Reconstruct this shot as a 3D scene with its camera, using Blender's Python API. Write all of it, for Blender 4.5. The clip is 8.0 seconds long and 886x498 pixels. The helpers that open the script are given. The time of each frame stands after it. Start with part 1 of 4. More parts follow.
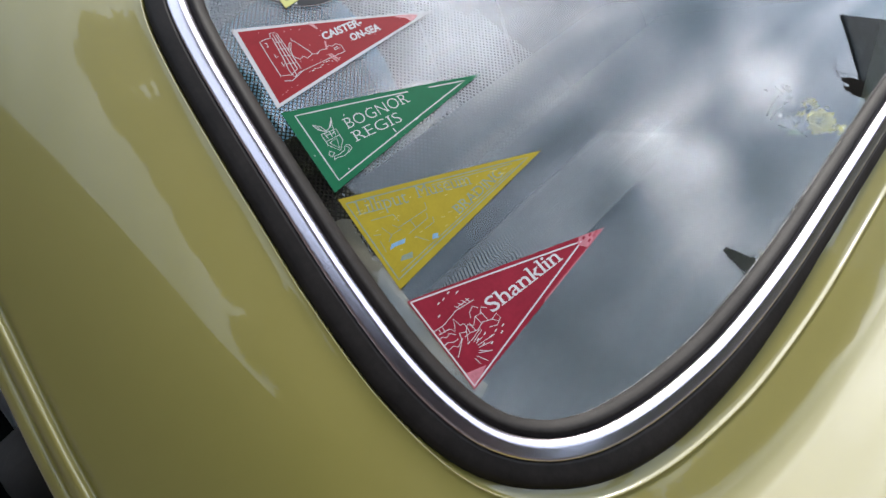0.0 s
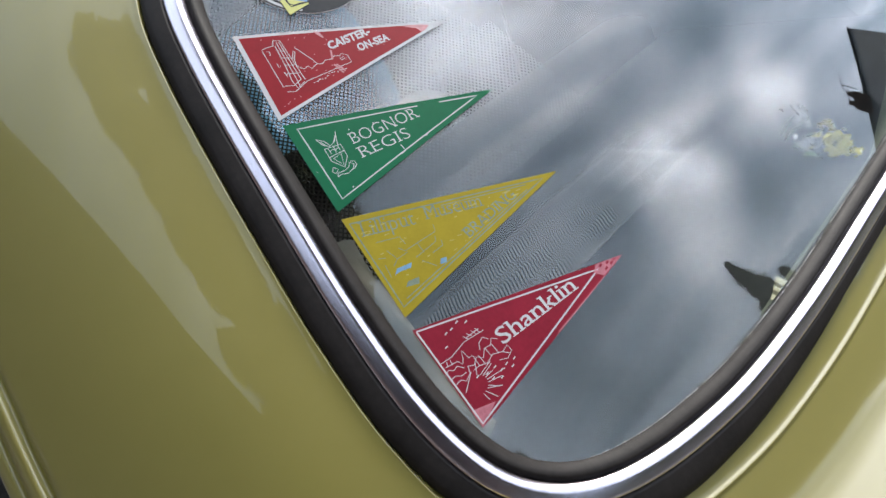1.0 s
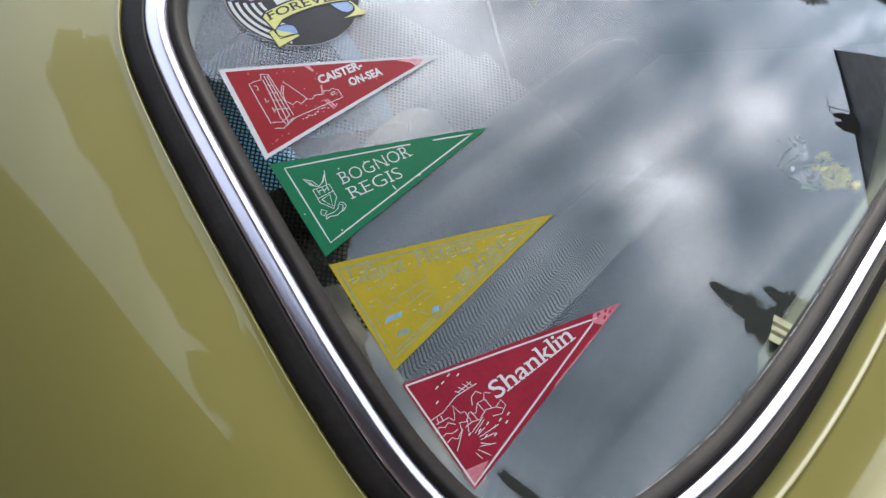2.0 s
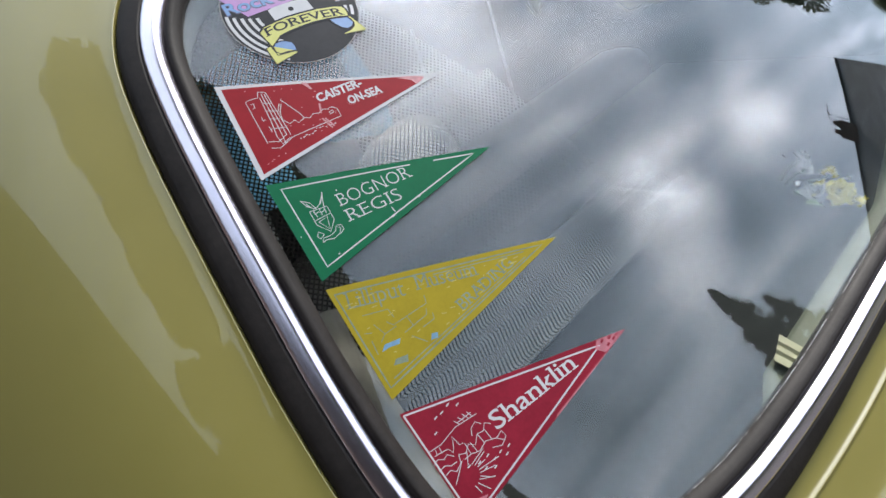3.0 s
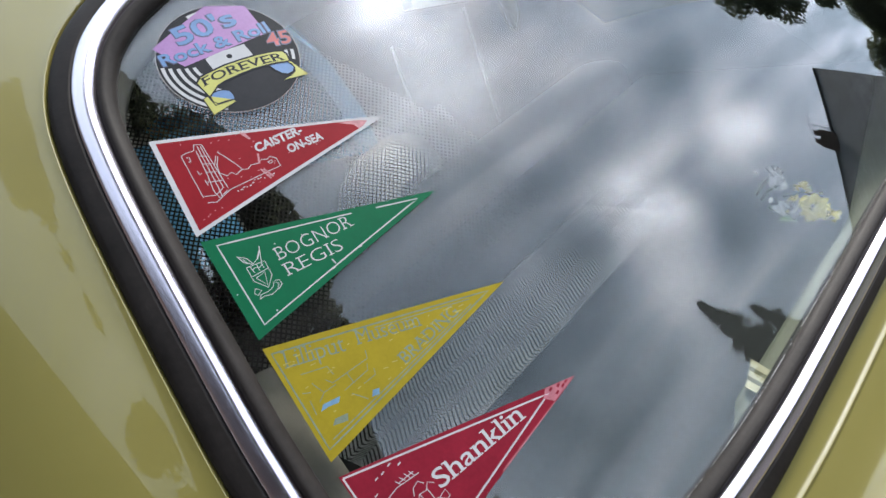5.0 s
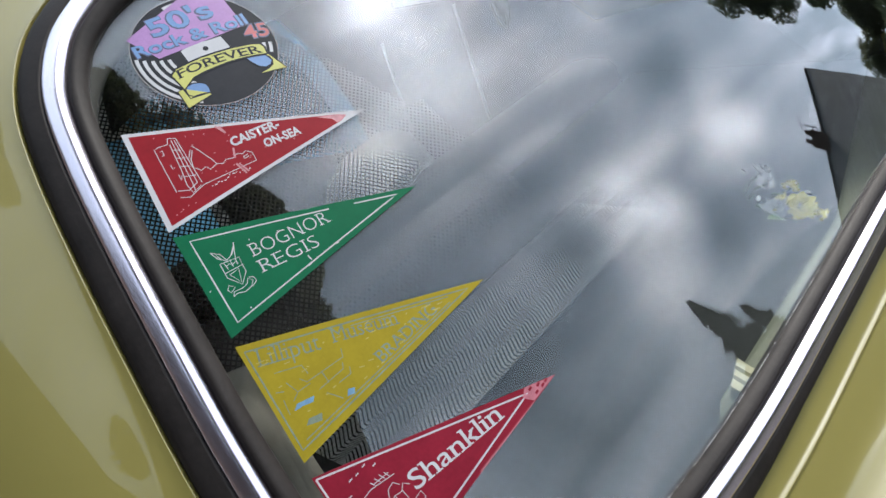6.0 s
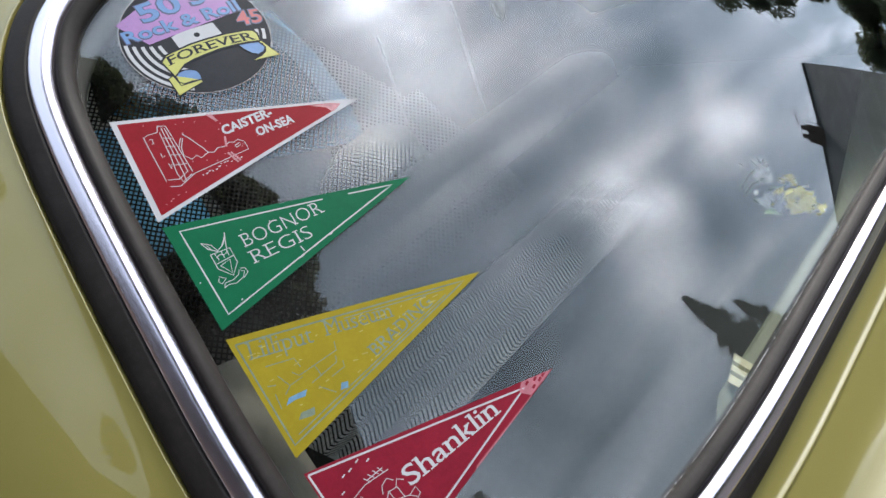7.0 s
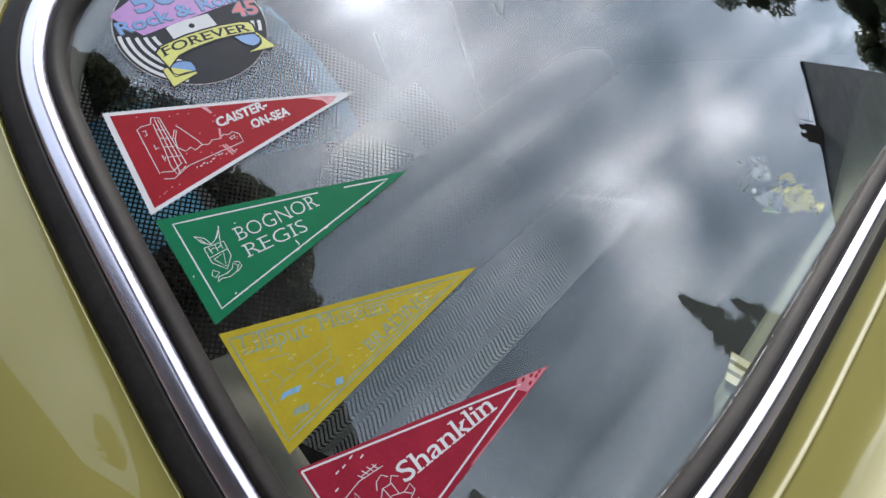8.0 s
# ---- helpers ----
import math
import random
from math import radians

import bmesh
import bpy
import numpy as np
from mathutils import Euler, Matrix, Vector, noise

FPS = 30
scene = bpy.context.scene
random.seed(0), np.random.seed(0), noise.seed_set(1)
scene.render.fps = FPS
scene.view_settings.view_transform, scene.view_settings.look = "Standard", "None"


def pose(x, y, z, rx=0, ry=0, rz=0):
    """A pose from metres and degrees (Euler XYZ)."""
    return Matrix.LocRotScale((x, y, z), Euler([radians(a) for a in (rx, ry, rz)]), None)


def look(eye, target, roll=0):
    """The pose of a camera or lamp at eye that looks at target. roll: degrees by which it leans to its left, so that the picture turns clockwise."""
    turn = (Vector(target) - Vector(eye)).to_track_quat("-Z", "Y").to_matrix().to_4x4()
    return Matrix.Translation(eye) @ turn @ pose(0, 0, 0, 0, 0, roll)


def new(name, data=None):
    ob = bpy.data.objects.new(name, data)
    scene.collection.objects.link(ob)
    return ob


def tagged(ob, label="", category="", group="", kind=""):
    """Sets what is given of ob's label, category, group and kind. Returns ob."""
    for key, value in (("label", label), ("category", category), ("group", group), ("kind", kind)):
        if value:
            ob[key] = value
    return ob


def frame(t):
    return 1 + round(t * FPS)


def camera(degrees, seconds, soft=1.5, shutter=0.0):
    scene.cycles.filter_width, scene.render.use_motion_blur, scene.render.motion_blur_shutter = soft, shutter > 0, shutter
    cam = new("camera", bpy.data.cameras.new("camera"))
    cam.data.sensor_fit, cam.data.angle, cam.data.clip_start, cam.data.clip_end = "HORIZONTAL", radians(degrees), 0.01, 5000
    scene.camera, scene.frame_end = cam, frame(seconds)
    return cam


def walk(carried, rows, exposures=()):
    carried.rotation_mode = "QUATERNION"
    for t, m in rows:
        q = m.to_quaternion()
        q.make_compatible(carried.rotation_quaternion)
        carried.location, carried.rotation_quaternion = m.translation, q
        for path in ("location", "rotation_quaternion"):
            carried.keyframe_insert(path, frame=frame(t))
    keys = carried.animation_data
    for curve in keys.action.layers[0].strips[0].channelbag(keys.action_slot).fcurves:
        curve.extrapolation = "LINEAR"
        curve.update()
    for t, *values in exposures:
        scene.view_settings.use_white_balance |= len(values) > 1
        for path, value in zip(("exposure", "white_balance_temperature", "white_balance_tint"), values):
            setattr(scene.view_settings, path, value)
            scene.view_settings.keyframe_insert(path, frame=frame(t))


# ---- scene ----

# ---------------------------------------------------------------- camera
cam = camera(62.0, 8.0)
ROWS = [
    (0.0, pose(-0.5733, -0.3243, 1.3306, 60.28, 18.30, -48.36)),
    (0.5, pose(-0.5659, -0.3118, 1.3290, 60.61, 17.72, -48.15)),
    (1.0, pose(-0.5590, -0.3022, 1.3284, 61.04, 17.07, -47.89)),
    (1.5, pose(-0.5481, -0.2947, 1.3321, 61.51, 16.45, -48.14)),
    (3.0, pose(-0.5306, -0.2801, 1.3411, 62.07, 15.67, -48.00)),
    (3.5, pose(-0.5202, -0.2804, 1.3430, 61.92, 16.73, -48.53)),
    (4.0, pose(-0.5153, -0.2845, 1.3468, 62.11, 17.28, -48.99)),
    (4.5, pose(-0.5055, -0.2915, 1.3474, 62.42, 17.42, -48.78)),
    (6.0, pose(-0.4886, -0.2938, 1.3415, 62.12, 16.98, -49.25)),
    (6.5, pose(-0.4884, -0.2928, 1.3363, 61.93, 16.66, -49.47)),
    (7.0, pose(-0.4858, -0.2887, 1.3371, 61.66, 16.54, -49.52)),
    (7.5, pose(-0.4842, -0.2857, 1.3362, 61.40, 16.25, -49.65)),
    (8.0, pose(-0.4843, -0.2865, 1.3342, 61.47, 16.11, -49.58)),
]
walk(cam, ROWS)
scene.view_settings.exposure = 0.0

# ---------------------------------------------------------------- light
SUN_AZ, SUN_EL = radians(98), radians(44)   # azimuth to the right of straight behind the car
SUN_DIR = Vector((math.sin(SUN_AZ) * math.cos(SUN_EL), -math.cos(SUN_AZ) * math.cos(SUN_EL), math.sin(SUN_EL)))


def toward(az, el):
    az, el = radians(az), radians(el)
    return Vector((math.sin(az) * math.cos(el), -math.cos(az) * math.cos(el), math.sin(el)))


class Nodes:
    """Short hand for node trees."""

    def __init__(self, tree):
        self.tree = tree

    def add(self, kind, **inputs):
        n = self.tree.nodes.new(kind)
        for k, v in inputs.items():
            if k == "_operation":
                n.operation = v
                continue
            if k == "_blend_type":
                n.blend_type = v
                continue
            if k == "_data_type":
                n.data_type = v
                continue
            sock = n.inputs[int(k[1:])] if k[0] == "i" and k[1:].isdigit() else n.inputs[k.replace("_", " ")]
            if isinstance(v, bpy.types.NodeSocket):
                self.tree.links.new(v, sock)
            else:
                sock.default_value = v
        return n

    def link(self, a, b):
        self.tree.links.new(a, b)

    def ramp(self, fac, stops):
        n = self.add("ShaderNodeValToRGB", Fac=fac)
        els = n.color_ramp.elements
        while len(els) < len(stops):
            els.new(0.5)
        for e, (p, c) in zip(els, stops):
            e.position = p
            e.color = (*c, 1) if len(c) == 3 else c
        return n.outputs["Color"]

    def mix(self, fac, a, b, blend="MIX"):
        n = self.add("ShaderNodeMix", _data_type="RGBA", _blend_type=blend)
        for sock, v in ((n.inputs[0], fac), (n.inputs[6], a), (n.inputs[7], b)):
            if isinstance(v, bpy.types.NodeSocket):
                self.link(v, sock)
            else:
                sock.default_value = v if isinstance(v, (int, float)) else ((*v, 1) if len(v) == 3 else v)
        return n.outputs[2]

    def math(self, op, a, b=0.0, c=0.0):
        n = self.add("ShaderNodeMath", _operation=op)
        for i, v in enumerate((a, b, c)):
            if isinstance(v, bpy.types.NodeSocket):
                self.link(v, n.inputs[i])
            else:
                n.inputs[i].default_value = v
        return n.outputs[0]


world = bpy.data.worlds.new("sky")
world.use_nodes = True
scene.world = world
wt = world.node_tree
wt.nodes.clear()
w = Nodes(wt)
sky = w.add("ShaderNodeTexSky")
sky.sky_type, sky.sun_disc, sky.sun_elevation, sky.sun_rotation = "NISHITA", False, SUN_EL, math.atan2(SUN_DIR.x, SUN_DIR.y)
blue = w.mix(1.0, sky.outputs[0], (0.11, 0.11, 0.11), "MULTIPLY")
geo = w.add("ShaderNodeTexCoord")
# clouds on a flat layer overhead: the direction divided by its height
sep = w.add("ShaderNodeSeparateXYZ", Vector=geo.outputs["Generated"])
hgt = w.math("MAXIMUM", sep.outputs[2], 0.0)
den = w.math("ADD", hgt, 0.22)
flat = w.add("ShaderNodeCombineXYZ", X=w.math("DIVIDE", sep.outputs[0], den), Y=w.math("DIVIDE", sep.outputs[1], den))
turned = w.add("ShaderNodeMapping", Vector=flat.outputs[0], Rotation=(0, 0, radians(-20)))     # the wind's direction
mapn = w.add("ShaderNodeMapping", Vector=turned.outputs[0], Location=(0.35, 1.15, 0.0), Scale=(0.9, 1.5, 1.0))
big = w.add("ShaderNodeTexNoise", Vector=mapn.outputs[0], Scale=1.5, Detail=5.0, Roughness=0.5, Distortion=0.35)
puff = w.add("ShaderNodeTexNoise", Vector=mapn.outputs[0], Scale=3.4, Detail=6.0, Roughness=0.55, Distortion=0.25)
along = w.add("ShaderNodeMapping", Vector=flat.outputs[0], Rotation=(0, 0, radians(-5)))
wisps = w.add("ShaderNodeMapping", Vector=along.outputs[0], Scale=(1.3, 11.0, 1.0))
wisp = w.add("ShaderNodeTexNoise", Vector=wisps.outputs[0], Scale=1.0, Detail=5.0, Roughness=0.55, Distortion=0.5)
both = w.math("ADD", w.math("MULTIPLY", big.outputs[0], 0.5), w.math("ADD", w.math("MULTIPLY", puff.outputs[0], 0.25), w.math("MULTIPLY", wisp.outputs[0], 0.25)))
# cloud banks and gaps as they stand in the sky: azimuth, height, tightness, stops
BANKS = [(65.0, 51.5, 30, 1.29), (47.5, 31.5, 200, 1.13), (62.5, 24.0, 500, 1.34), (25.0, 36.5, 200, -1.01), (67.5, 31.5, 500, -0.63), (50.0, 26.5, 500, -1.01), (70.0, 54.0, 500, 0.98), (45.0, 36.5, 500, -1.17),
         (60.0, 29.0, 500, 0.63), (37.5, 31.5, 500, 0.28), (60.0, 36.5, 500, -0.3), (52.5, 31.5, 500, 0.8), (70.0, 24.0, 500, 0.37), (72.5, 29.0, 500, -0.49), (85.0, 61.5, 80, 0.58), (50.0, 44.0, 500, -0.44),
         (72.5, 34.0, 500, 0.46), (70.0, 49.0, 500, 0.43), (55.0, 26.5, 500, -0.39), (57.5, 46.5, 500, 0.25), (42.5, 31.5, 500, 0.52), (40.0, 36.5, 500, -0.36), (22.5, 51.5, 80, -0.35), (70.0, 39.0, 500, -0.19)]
warp = w.add("ShaderNodeTexNoise", Vector=geo.outputs["Generated"], Scale=6.0, Detail=6.0, Roughness=0.6)
shift = w.add("ShaderNodeVectorMath", _operation="MULTIPLY_ADD", i0=warp.outputs["Color"], i1=(0.17, 0.17, 0.17), i2=(-0.085, -0.085, -0.085))
bent = w.add("ShaderNodeVectorMath", _operation="ADD", i0=geo.outputs["Generated"], i1=shift.outputs[0])
bent = w.add("ShaderNodeVectorMath", _operation="NORMALIZE", i0=bent.outputs[0])
stops = w.math("ADD", w.math("MULTIPLY_ADD", both, 3.4, 0.95 - 1.7), w.math("MULTIPLY_ADD", wisp.outputs[0], 1.7, -0.85))
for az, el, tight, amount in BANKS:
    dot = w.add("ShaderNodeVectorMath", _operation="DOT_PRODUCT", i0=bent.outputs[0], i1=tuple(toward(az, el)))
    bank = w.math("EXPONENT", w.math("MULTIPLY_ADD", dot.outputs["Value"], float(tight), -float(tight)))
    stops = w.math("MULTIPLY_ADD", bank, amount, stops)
# the side of the sky away from the veiled sun is duller
dot = w.add("ShaderNodeVectorMath", _operation="DOT_PRODUCT", i0=geo.outputs["Generated"], i1=tuple(toward(72, 50)))
stops = w.math("ADD", stops, w.math("MINIMUM", w.math("MULTIPLY_ADD", dot.outputs["Value"], 2.2, -1.6), 0.0))
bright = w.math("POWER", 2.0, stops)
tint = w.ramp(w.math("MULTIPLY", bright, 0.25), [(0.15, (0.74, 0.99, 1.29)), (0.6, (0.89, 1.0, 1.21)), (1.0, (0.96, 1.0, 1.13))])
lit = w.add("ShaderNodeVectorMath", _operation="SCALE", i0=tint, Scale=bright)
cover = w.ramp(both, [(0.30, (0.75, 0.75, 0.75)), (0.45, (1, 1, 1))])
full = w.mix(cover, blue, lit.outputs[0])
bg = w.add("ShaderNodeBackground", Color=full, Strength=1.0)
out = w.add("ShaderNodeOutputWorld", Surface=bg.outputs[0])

sun = new("sun", bpy.data.lights.new("sun", "SUN"))
sun.data.energy, sun.data.angle, sun.data.color = 4.0, radians(12), (1.0, 0.95, 0.87)
sun.matrix_world = look(SUN_DIR * 30, (0, 0, 0))


# ---------------------------------------------------------------- materials
def material(name, base=(0.5, 0.5, 0.5), rough=0.5, metal=0.0, vary=0.0, scale=20.0, bump=0.0, bump_scale=200.0, coat=0.0, dirt=None, **more):
    """A principled surface with two scales of variation in colour and fine relief."""
    m = bpy.data.materials.new(name)
    m.use_nodes = True
    nt = Nodes(m.node_tree)
    p = m.node_tree.nodes["Principled BSDF"]
    p.inputs["Base Color"].default_value = (*base, 1)
    p.inputs["Roughness"].default_value = rough
    p.inputs["Metallic"].default_value = metal
    p.inputs["Coat Weight"].default_value = coat
    p.inputs["Coat Roughness"].default_value = 0.015
    for k, v in more.items():
        p.inputs[k.replace("_", " ")].default_value = v
    co = nt.add("ShaderNodeTexCoord").outputs["Object"]
    if vary:
        a = nt.add("ShaderNodeTexNoise", Vector=co, Scale=scale, Detail=4.0, Roughness=0.6)
        b = nt.add("ShaderNodeTexNoise", Vector=co, Scale=scale * 9, Detail=3.0, Roughness=0.6)
        f = nt.math("ADD", nt.math("MULTIPLY", a.outputs[0], 0.65), nt.math("MULTIPLY", b.outputs[0], 0.35))
        lo, hi = [c * (1 - vary) for c in base], [min(1.0, c * (1 + vary)) for c in base]
        col = nt.ramp(f, [(0.3, lo), (0.7, hi)])
        if dirt:
            d = nt.add("ShaderNodeTexNoise", Vector=co, Scale=scale * 2.3, Detail=6.0, Roughness=0.7)
            col = nt.mix(nt.ramp(d.outputs[0], [(0.55, (0, 0, 0)), (0.72, (0.6, 0.6, 0.6))]), col, dirt)
        nt.link(col, p.inputs["Base Color"])
        r = nt.add("ShaderNodeMapRange", Value=b.outputs[0], i3=max(0.0, rough * 0.8), i4=min(1.0, rough * 1.2))
        nt.link(r.outputs[0], p.inputs["Roughness"])
    if bump:
        c = nt.add("ShaderNodeTexNoise", Vector=co, Scale=bump_scale, Detail=3.0)
        bn = nt.add("ShaderNodeBump", Height=c.outputs[0], Strength=bump, Distance=0.002)
        nt.link(bn.outputs[0], p.inputs["Normal"])
    return m


PAINT = material("green_paint", (0.267, 0.226, 0.054), 0.42, vary=0.05, scale=6.0, coat=1.0, bump=0.004, bump_scale=60.0)
RUBBER = material("black_rubber", (0.026, 0.022, 0.0195), 0.5, Specular_IOR_Level=0.13, vary=0.35, scale=30.0, bump=0.05, bump_scale=500.0)
CHROME = material("chrome", (0.78, 0.70, 0.76), 0.24, 1.0, vary=0.04, scale=30.0)
DARKTRIM = material("dark_trim", (0.032, 0.033, 0.035), 0.85, vary=0.2, scale=10.0)
GREYTRIM = material("grey_trim", (0.115, 0.108, 0.094), 0.7, vary=0.25, scale=40.0, bump=0.2, bump_scale=400.0)
SHELF = material("shelf_cloth", (0.030, 0.032, 0.033), 0.95, Specular_IOR_Level=0.0, vary=0.2, scale=12.0)
SEATM = material("seat_vinyl", (0.12, 0.113, 0.108), 0.8, Specular_IOR_Level=0.05, vary=0.15, scale=20.0, bump=0.2, bump_scale=300.0)
NET = material("black_net", (0.010, 0.010, 0.011), 0.8, Specular_IOR_Level=0.1, vary=0.3, scale=60.0)
BLUE = material("blue_cloth", (0.22, 0.54, 0.88), 0.9, Specular_IOR_Level=0.0, vary=0.25, scale=25.0, bump=0.5, bump_scale=600.0)


def glass(name, tint, rough=0.0, ior=1.52):
    m = bpy.data.materials.new(name)
    m.use_nodes = True
    p = m.node_tree.nodes["Principled BSDF"]
    p.inputs["Base Color"].default_value = (*tint, 1)
    p.inputs["Transmission Weight"].default_value = 1.0
    p.inputs["Roughness"].default_value = rough
    p.inputs["IOR"].default_value = ior
    return m


GLASS = glass("window_glass", (0.93, 0.97, 0.95))


def thing(name, label, category, kind="", group="", at=(0, 0, 0)):
    ob = new(name)
    ob.location = at
    return tagged(ob, label, category, group, kind)


def part(name, data, mat, parent=None, label="", smooth=True):
    """Links a bmesh, or (vertices, faces), as one mesh object under a thing or part."""
    me = bpy.data.meshes.new(name)
    if isinstance(data, tuple):
        me.from_pydata([tuple(v) for v in data[0]], [], [tuple(f) for f in data[1]])
    else:
        data.to_mesh(me)
        data.free()
    me.materials.append(mat)
    if smooth:
        me.polygons.foreach_set("use_smooth", [True] * len(me.polygons))
    me.update()
    ob = new(name, me)
    if parent:
        ob.parent = parent
        ob.matrix_parent_inverse = parent.matrix_basis.inverted() if parent.parent is None else Matrix()
    if label:
        ob["label"] = label
    return ob


# ---------------------------------------------------------------- the rear window's own space
THETA, PHI = radians(45), math.asin(0.132)          # slope of the glass, and its turn this far from the car's middle
MID = Vector((-0.33, 0.0, 1.2))
N0 = Vector((0, -math.cos(THETA), math.sin(THETA)))
GUP = Vector((0, math.sin(THETA), math.cos(THETA)))
XAX = Vector((1, 0, 0))
HAX = XAX * math.cos(PHI) + N0 * math.sin(PHI)
NAX = N0 * math.cos(PHI) - XAX * math.sin(PHI)


def G(a, b, d=0.0):
    """a metres along, b up and d out of the curved glass."""
    return MID + HAX * a + GUP * b + NAX * (d - 0.2 * a * a - 0.03 * b * b)


CENTRE_A = 0.33
HALF = [(0.330, -0.2165), (0.205, -0.2200), (0.115, -0.2240), (0.047, -0.2215), (0.018, -0.2175), (-0.0245, -0.2090), (-0.0540, -0.1980), (-0.0770, -0.1790),
        (-0.0905, -0.1550), (-0.0930, -0.1146), (-0.0825, -0.0544), (-0.0690, 0.0000), (-0.0555, 0.0565), (-0.0420, 0.1050), (-0.0305, 0.1400),
        (-0.0110, 0.1645), (0.0060, 0.1770), (0.0270, 0.1880), (0.0800, 0.2010), (0.1700, 0.2090), (0.330, 0.2130)]


def loop(n):
    """The closed middle line of the window's trim, smoothed and evenly spaced: (a, b) and the way in."""
    c = HALF + [(2 * CENTRE_A - a, b) for a, b in reversed(HALF[1:-1])]
    c = [Vector(p) for p in c]
    for _ in range(2):
        c = [(c[i - 1] + 6 * c[i] + c[(i + 1) % len(c)]) / 8 for i in range(len(c))]
    pts = []
    for i in range(len(c)):
        p0, p1, p2, p3 = c[i - 1], c[i], c[(i + 1) % len(c)], c[(i + 2) % len(c)]
        for k in range(24):
            t = k / 24
            pts.append(0.5 * (2 * p1 + (p2 - p0) * t + (2 * p0 - 5 * p1 + 4 * p2 - p3) * t * t + (3 * p1 - p0 - 3 * p2 + p3) * t ** 3))
    d = [0.0]
    for i in range(len(pts)):
        d.append(d[-1] + (pts[(i + 1) % len(pts)] - pts[i]).length)
    even, j = [], 0
    for k in range(n):
        want = d[-1] * k / n
        while d[j + 1] < want:
            j += 1
        f = (want - d[j]) / max(1e-9, d[j + 1] - d[j])
        even.append(pts[j].lerp(pts[(j + 1) % len(pts)], f))
    inward = []
    for i in range(n):
        t = (even[(i + 2) % n] - even[i - 2]).normalized()
        inward.append(Vector((t.y, -t.x)))
    return even, inward


EDGE, INWARD = loop(320)


def sweep(profile, closed=False, foot=1.0):
    """A profile of (s inward, d out) round the whole window; foot scales its depth along the bottom."""
    n, m = len(EDGE), len(profile)
    vs = []
    for e, w_ in zip(EDGE, INWARD):
        thin = (-0.22 + 0.66 * min(1.0, max(0.0, (e.x + 0.01) / 0.15))) * min(1.0, max(0.0, (w_.y - 0.72) / 0.24))      # the outer lip is widest at the lower corner
        deep = 1.0 + (foot - 1.0) * min(1.0, max(0.0, (w_.y - 0.15) / 0.3))
        for s, d in profile:
            vs.append(G(*(e + w_ * (s if s > -0.0066 else -0.0066 + (s + 0.0066) * (1 - thin))), (d if s > -0.0066 or d < 0 else 0.0046 + (d - 0.0046) * (1 - max(0.0, thin))) * deep))
    fs = []
    for i in range(n):
        for j in range(m if closed else m - 1):
            k, j2 = (i + 1) % n, (j + 1) % m
            fs.append((i * m + j, k * m + j, k * m + j2, i * m + j2))
    return vs, fs


car = thing("car", "pale olive-green vintage car with a curved, chrome-trimmed rear window", "car", at=(0, 0.4, 0.0))


def body_shell():
    """Painted panels round the window: a flange, a soft ridge, then panels that fall away to the sides."""
    n = len(EDGE)
    flange = [0.0, 0.25, 0.5, 0.75, 0.9]
    near = [-0.0024, -0.0018, -0.0013, -0.0009, -0.0005, 0.0, 0.0005, 0.0009, 0.0013, 0.0018, 0.0024, 0.0034, 0.005, 0.007, 0.010, 0.013]
    far = [0.044, 0.047, 0.050, 0.053, 0.056, 0.060, 0.065, 0.07, 0.08, 0.095, 0.11, 0.122, 0.130, 0.135] + [0.138 + 0.001 * k for k in range(28)] + [0.17, 0.19, 0.22, 0.26, 0.30]
    vs, fs = [], []
    for e, q in zip(EDGE, INWARD):
        side, low, top = q.x * q.x, max(0.0, q.y), max(0.0, -q.y)      # q points in
        f0 = 0.0195 + 0.0085 * low                 # where the flange meets the panel, under a small bead
        for s in [0.011 + (f0 - 0.0030 - 0.011) * f for f in flange] + [f0 + f for f in near] + far:
            fr = min(1.0, max(0.0, s - 0.015) / (f0 - 0.015))
            d = (1 - low) * (-0.004 + 0.0045 * fr * fr) - low * (0.0004 + 0.0011 * fr) + low * 0.0012 * math.exp(-((s - f0) / 0.0012) ** 2)
            if s > f0:
                u = s - f0
                flare = -0.11 * (u - 0.006 * (1 - math.exp(-u / 0.006))) + 0.375 * (u - 0.031 + math.sqrt((u - 0.031) ** 2 + 0.00006))
                d += -side * u * u / (2 * 0.24) - top * u * u / (2 * 0.6) + low * flare * max(0.0, 1 - u / 0.6) - 0.0022 * (1 - low) * (1 - math.exp(-u / 0.006))
            if q.x > 0.5:                          # drip rail down the side
                d += -0.0030 * math.exp(-((s - 0.1475) / 0.0018) ** 2) + 0.0022 * math.exp(-((s - 0.1535) / 0.0032) ** 4) - 0.0014 * math.exp(-((s - 0.1580) / 0.0010) ** 2) + 0.0012 * math.exp(-((s - 0.1620) / 0.0025) ** 4)
            reach = s if (side < 0.5 or s < 0.165) else 0.165 + (s - 0.165) * 0.25
            vs.append(G(*(e - q * reach), d - (0.0 if reach == s else (s - 0.165) * 1.6)))
    m = len(flange) + len(near) + len(far)
    for i in range(n):
        k = (i + 1) % n
        for j in range(m - 1):
            fs.append((i * m + j, i * m + j + 1, k * m + j + 1, k * m + j))
    return vs, fs


part("body", body_shell(), PAINT, car, "glossy pale olive-green paint")

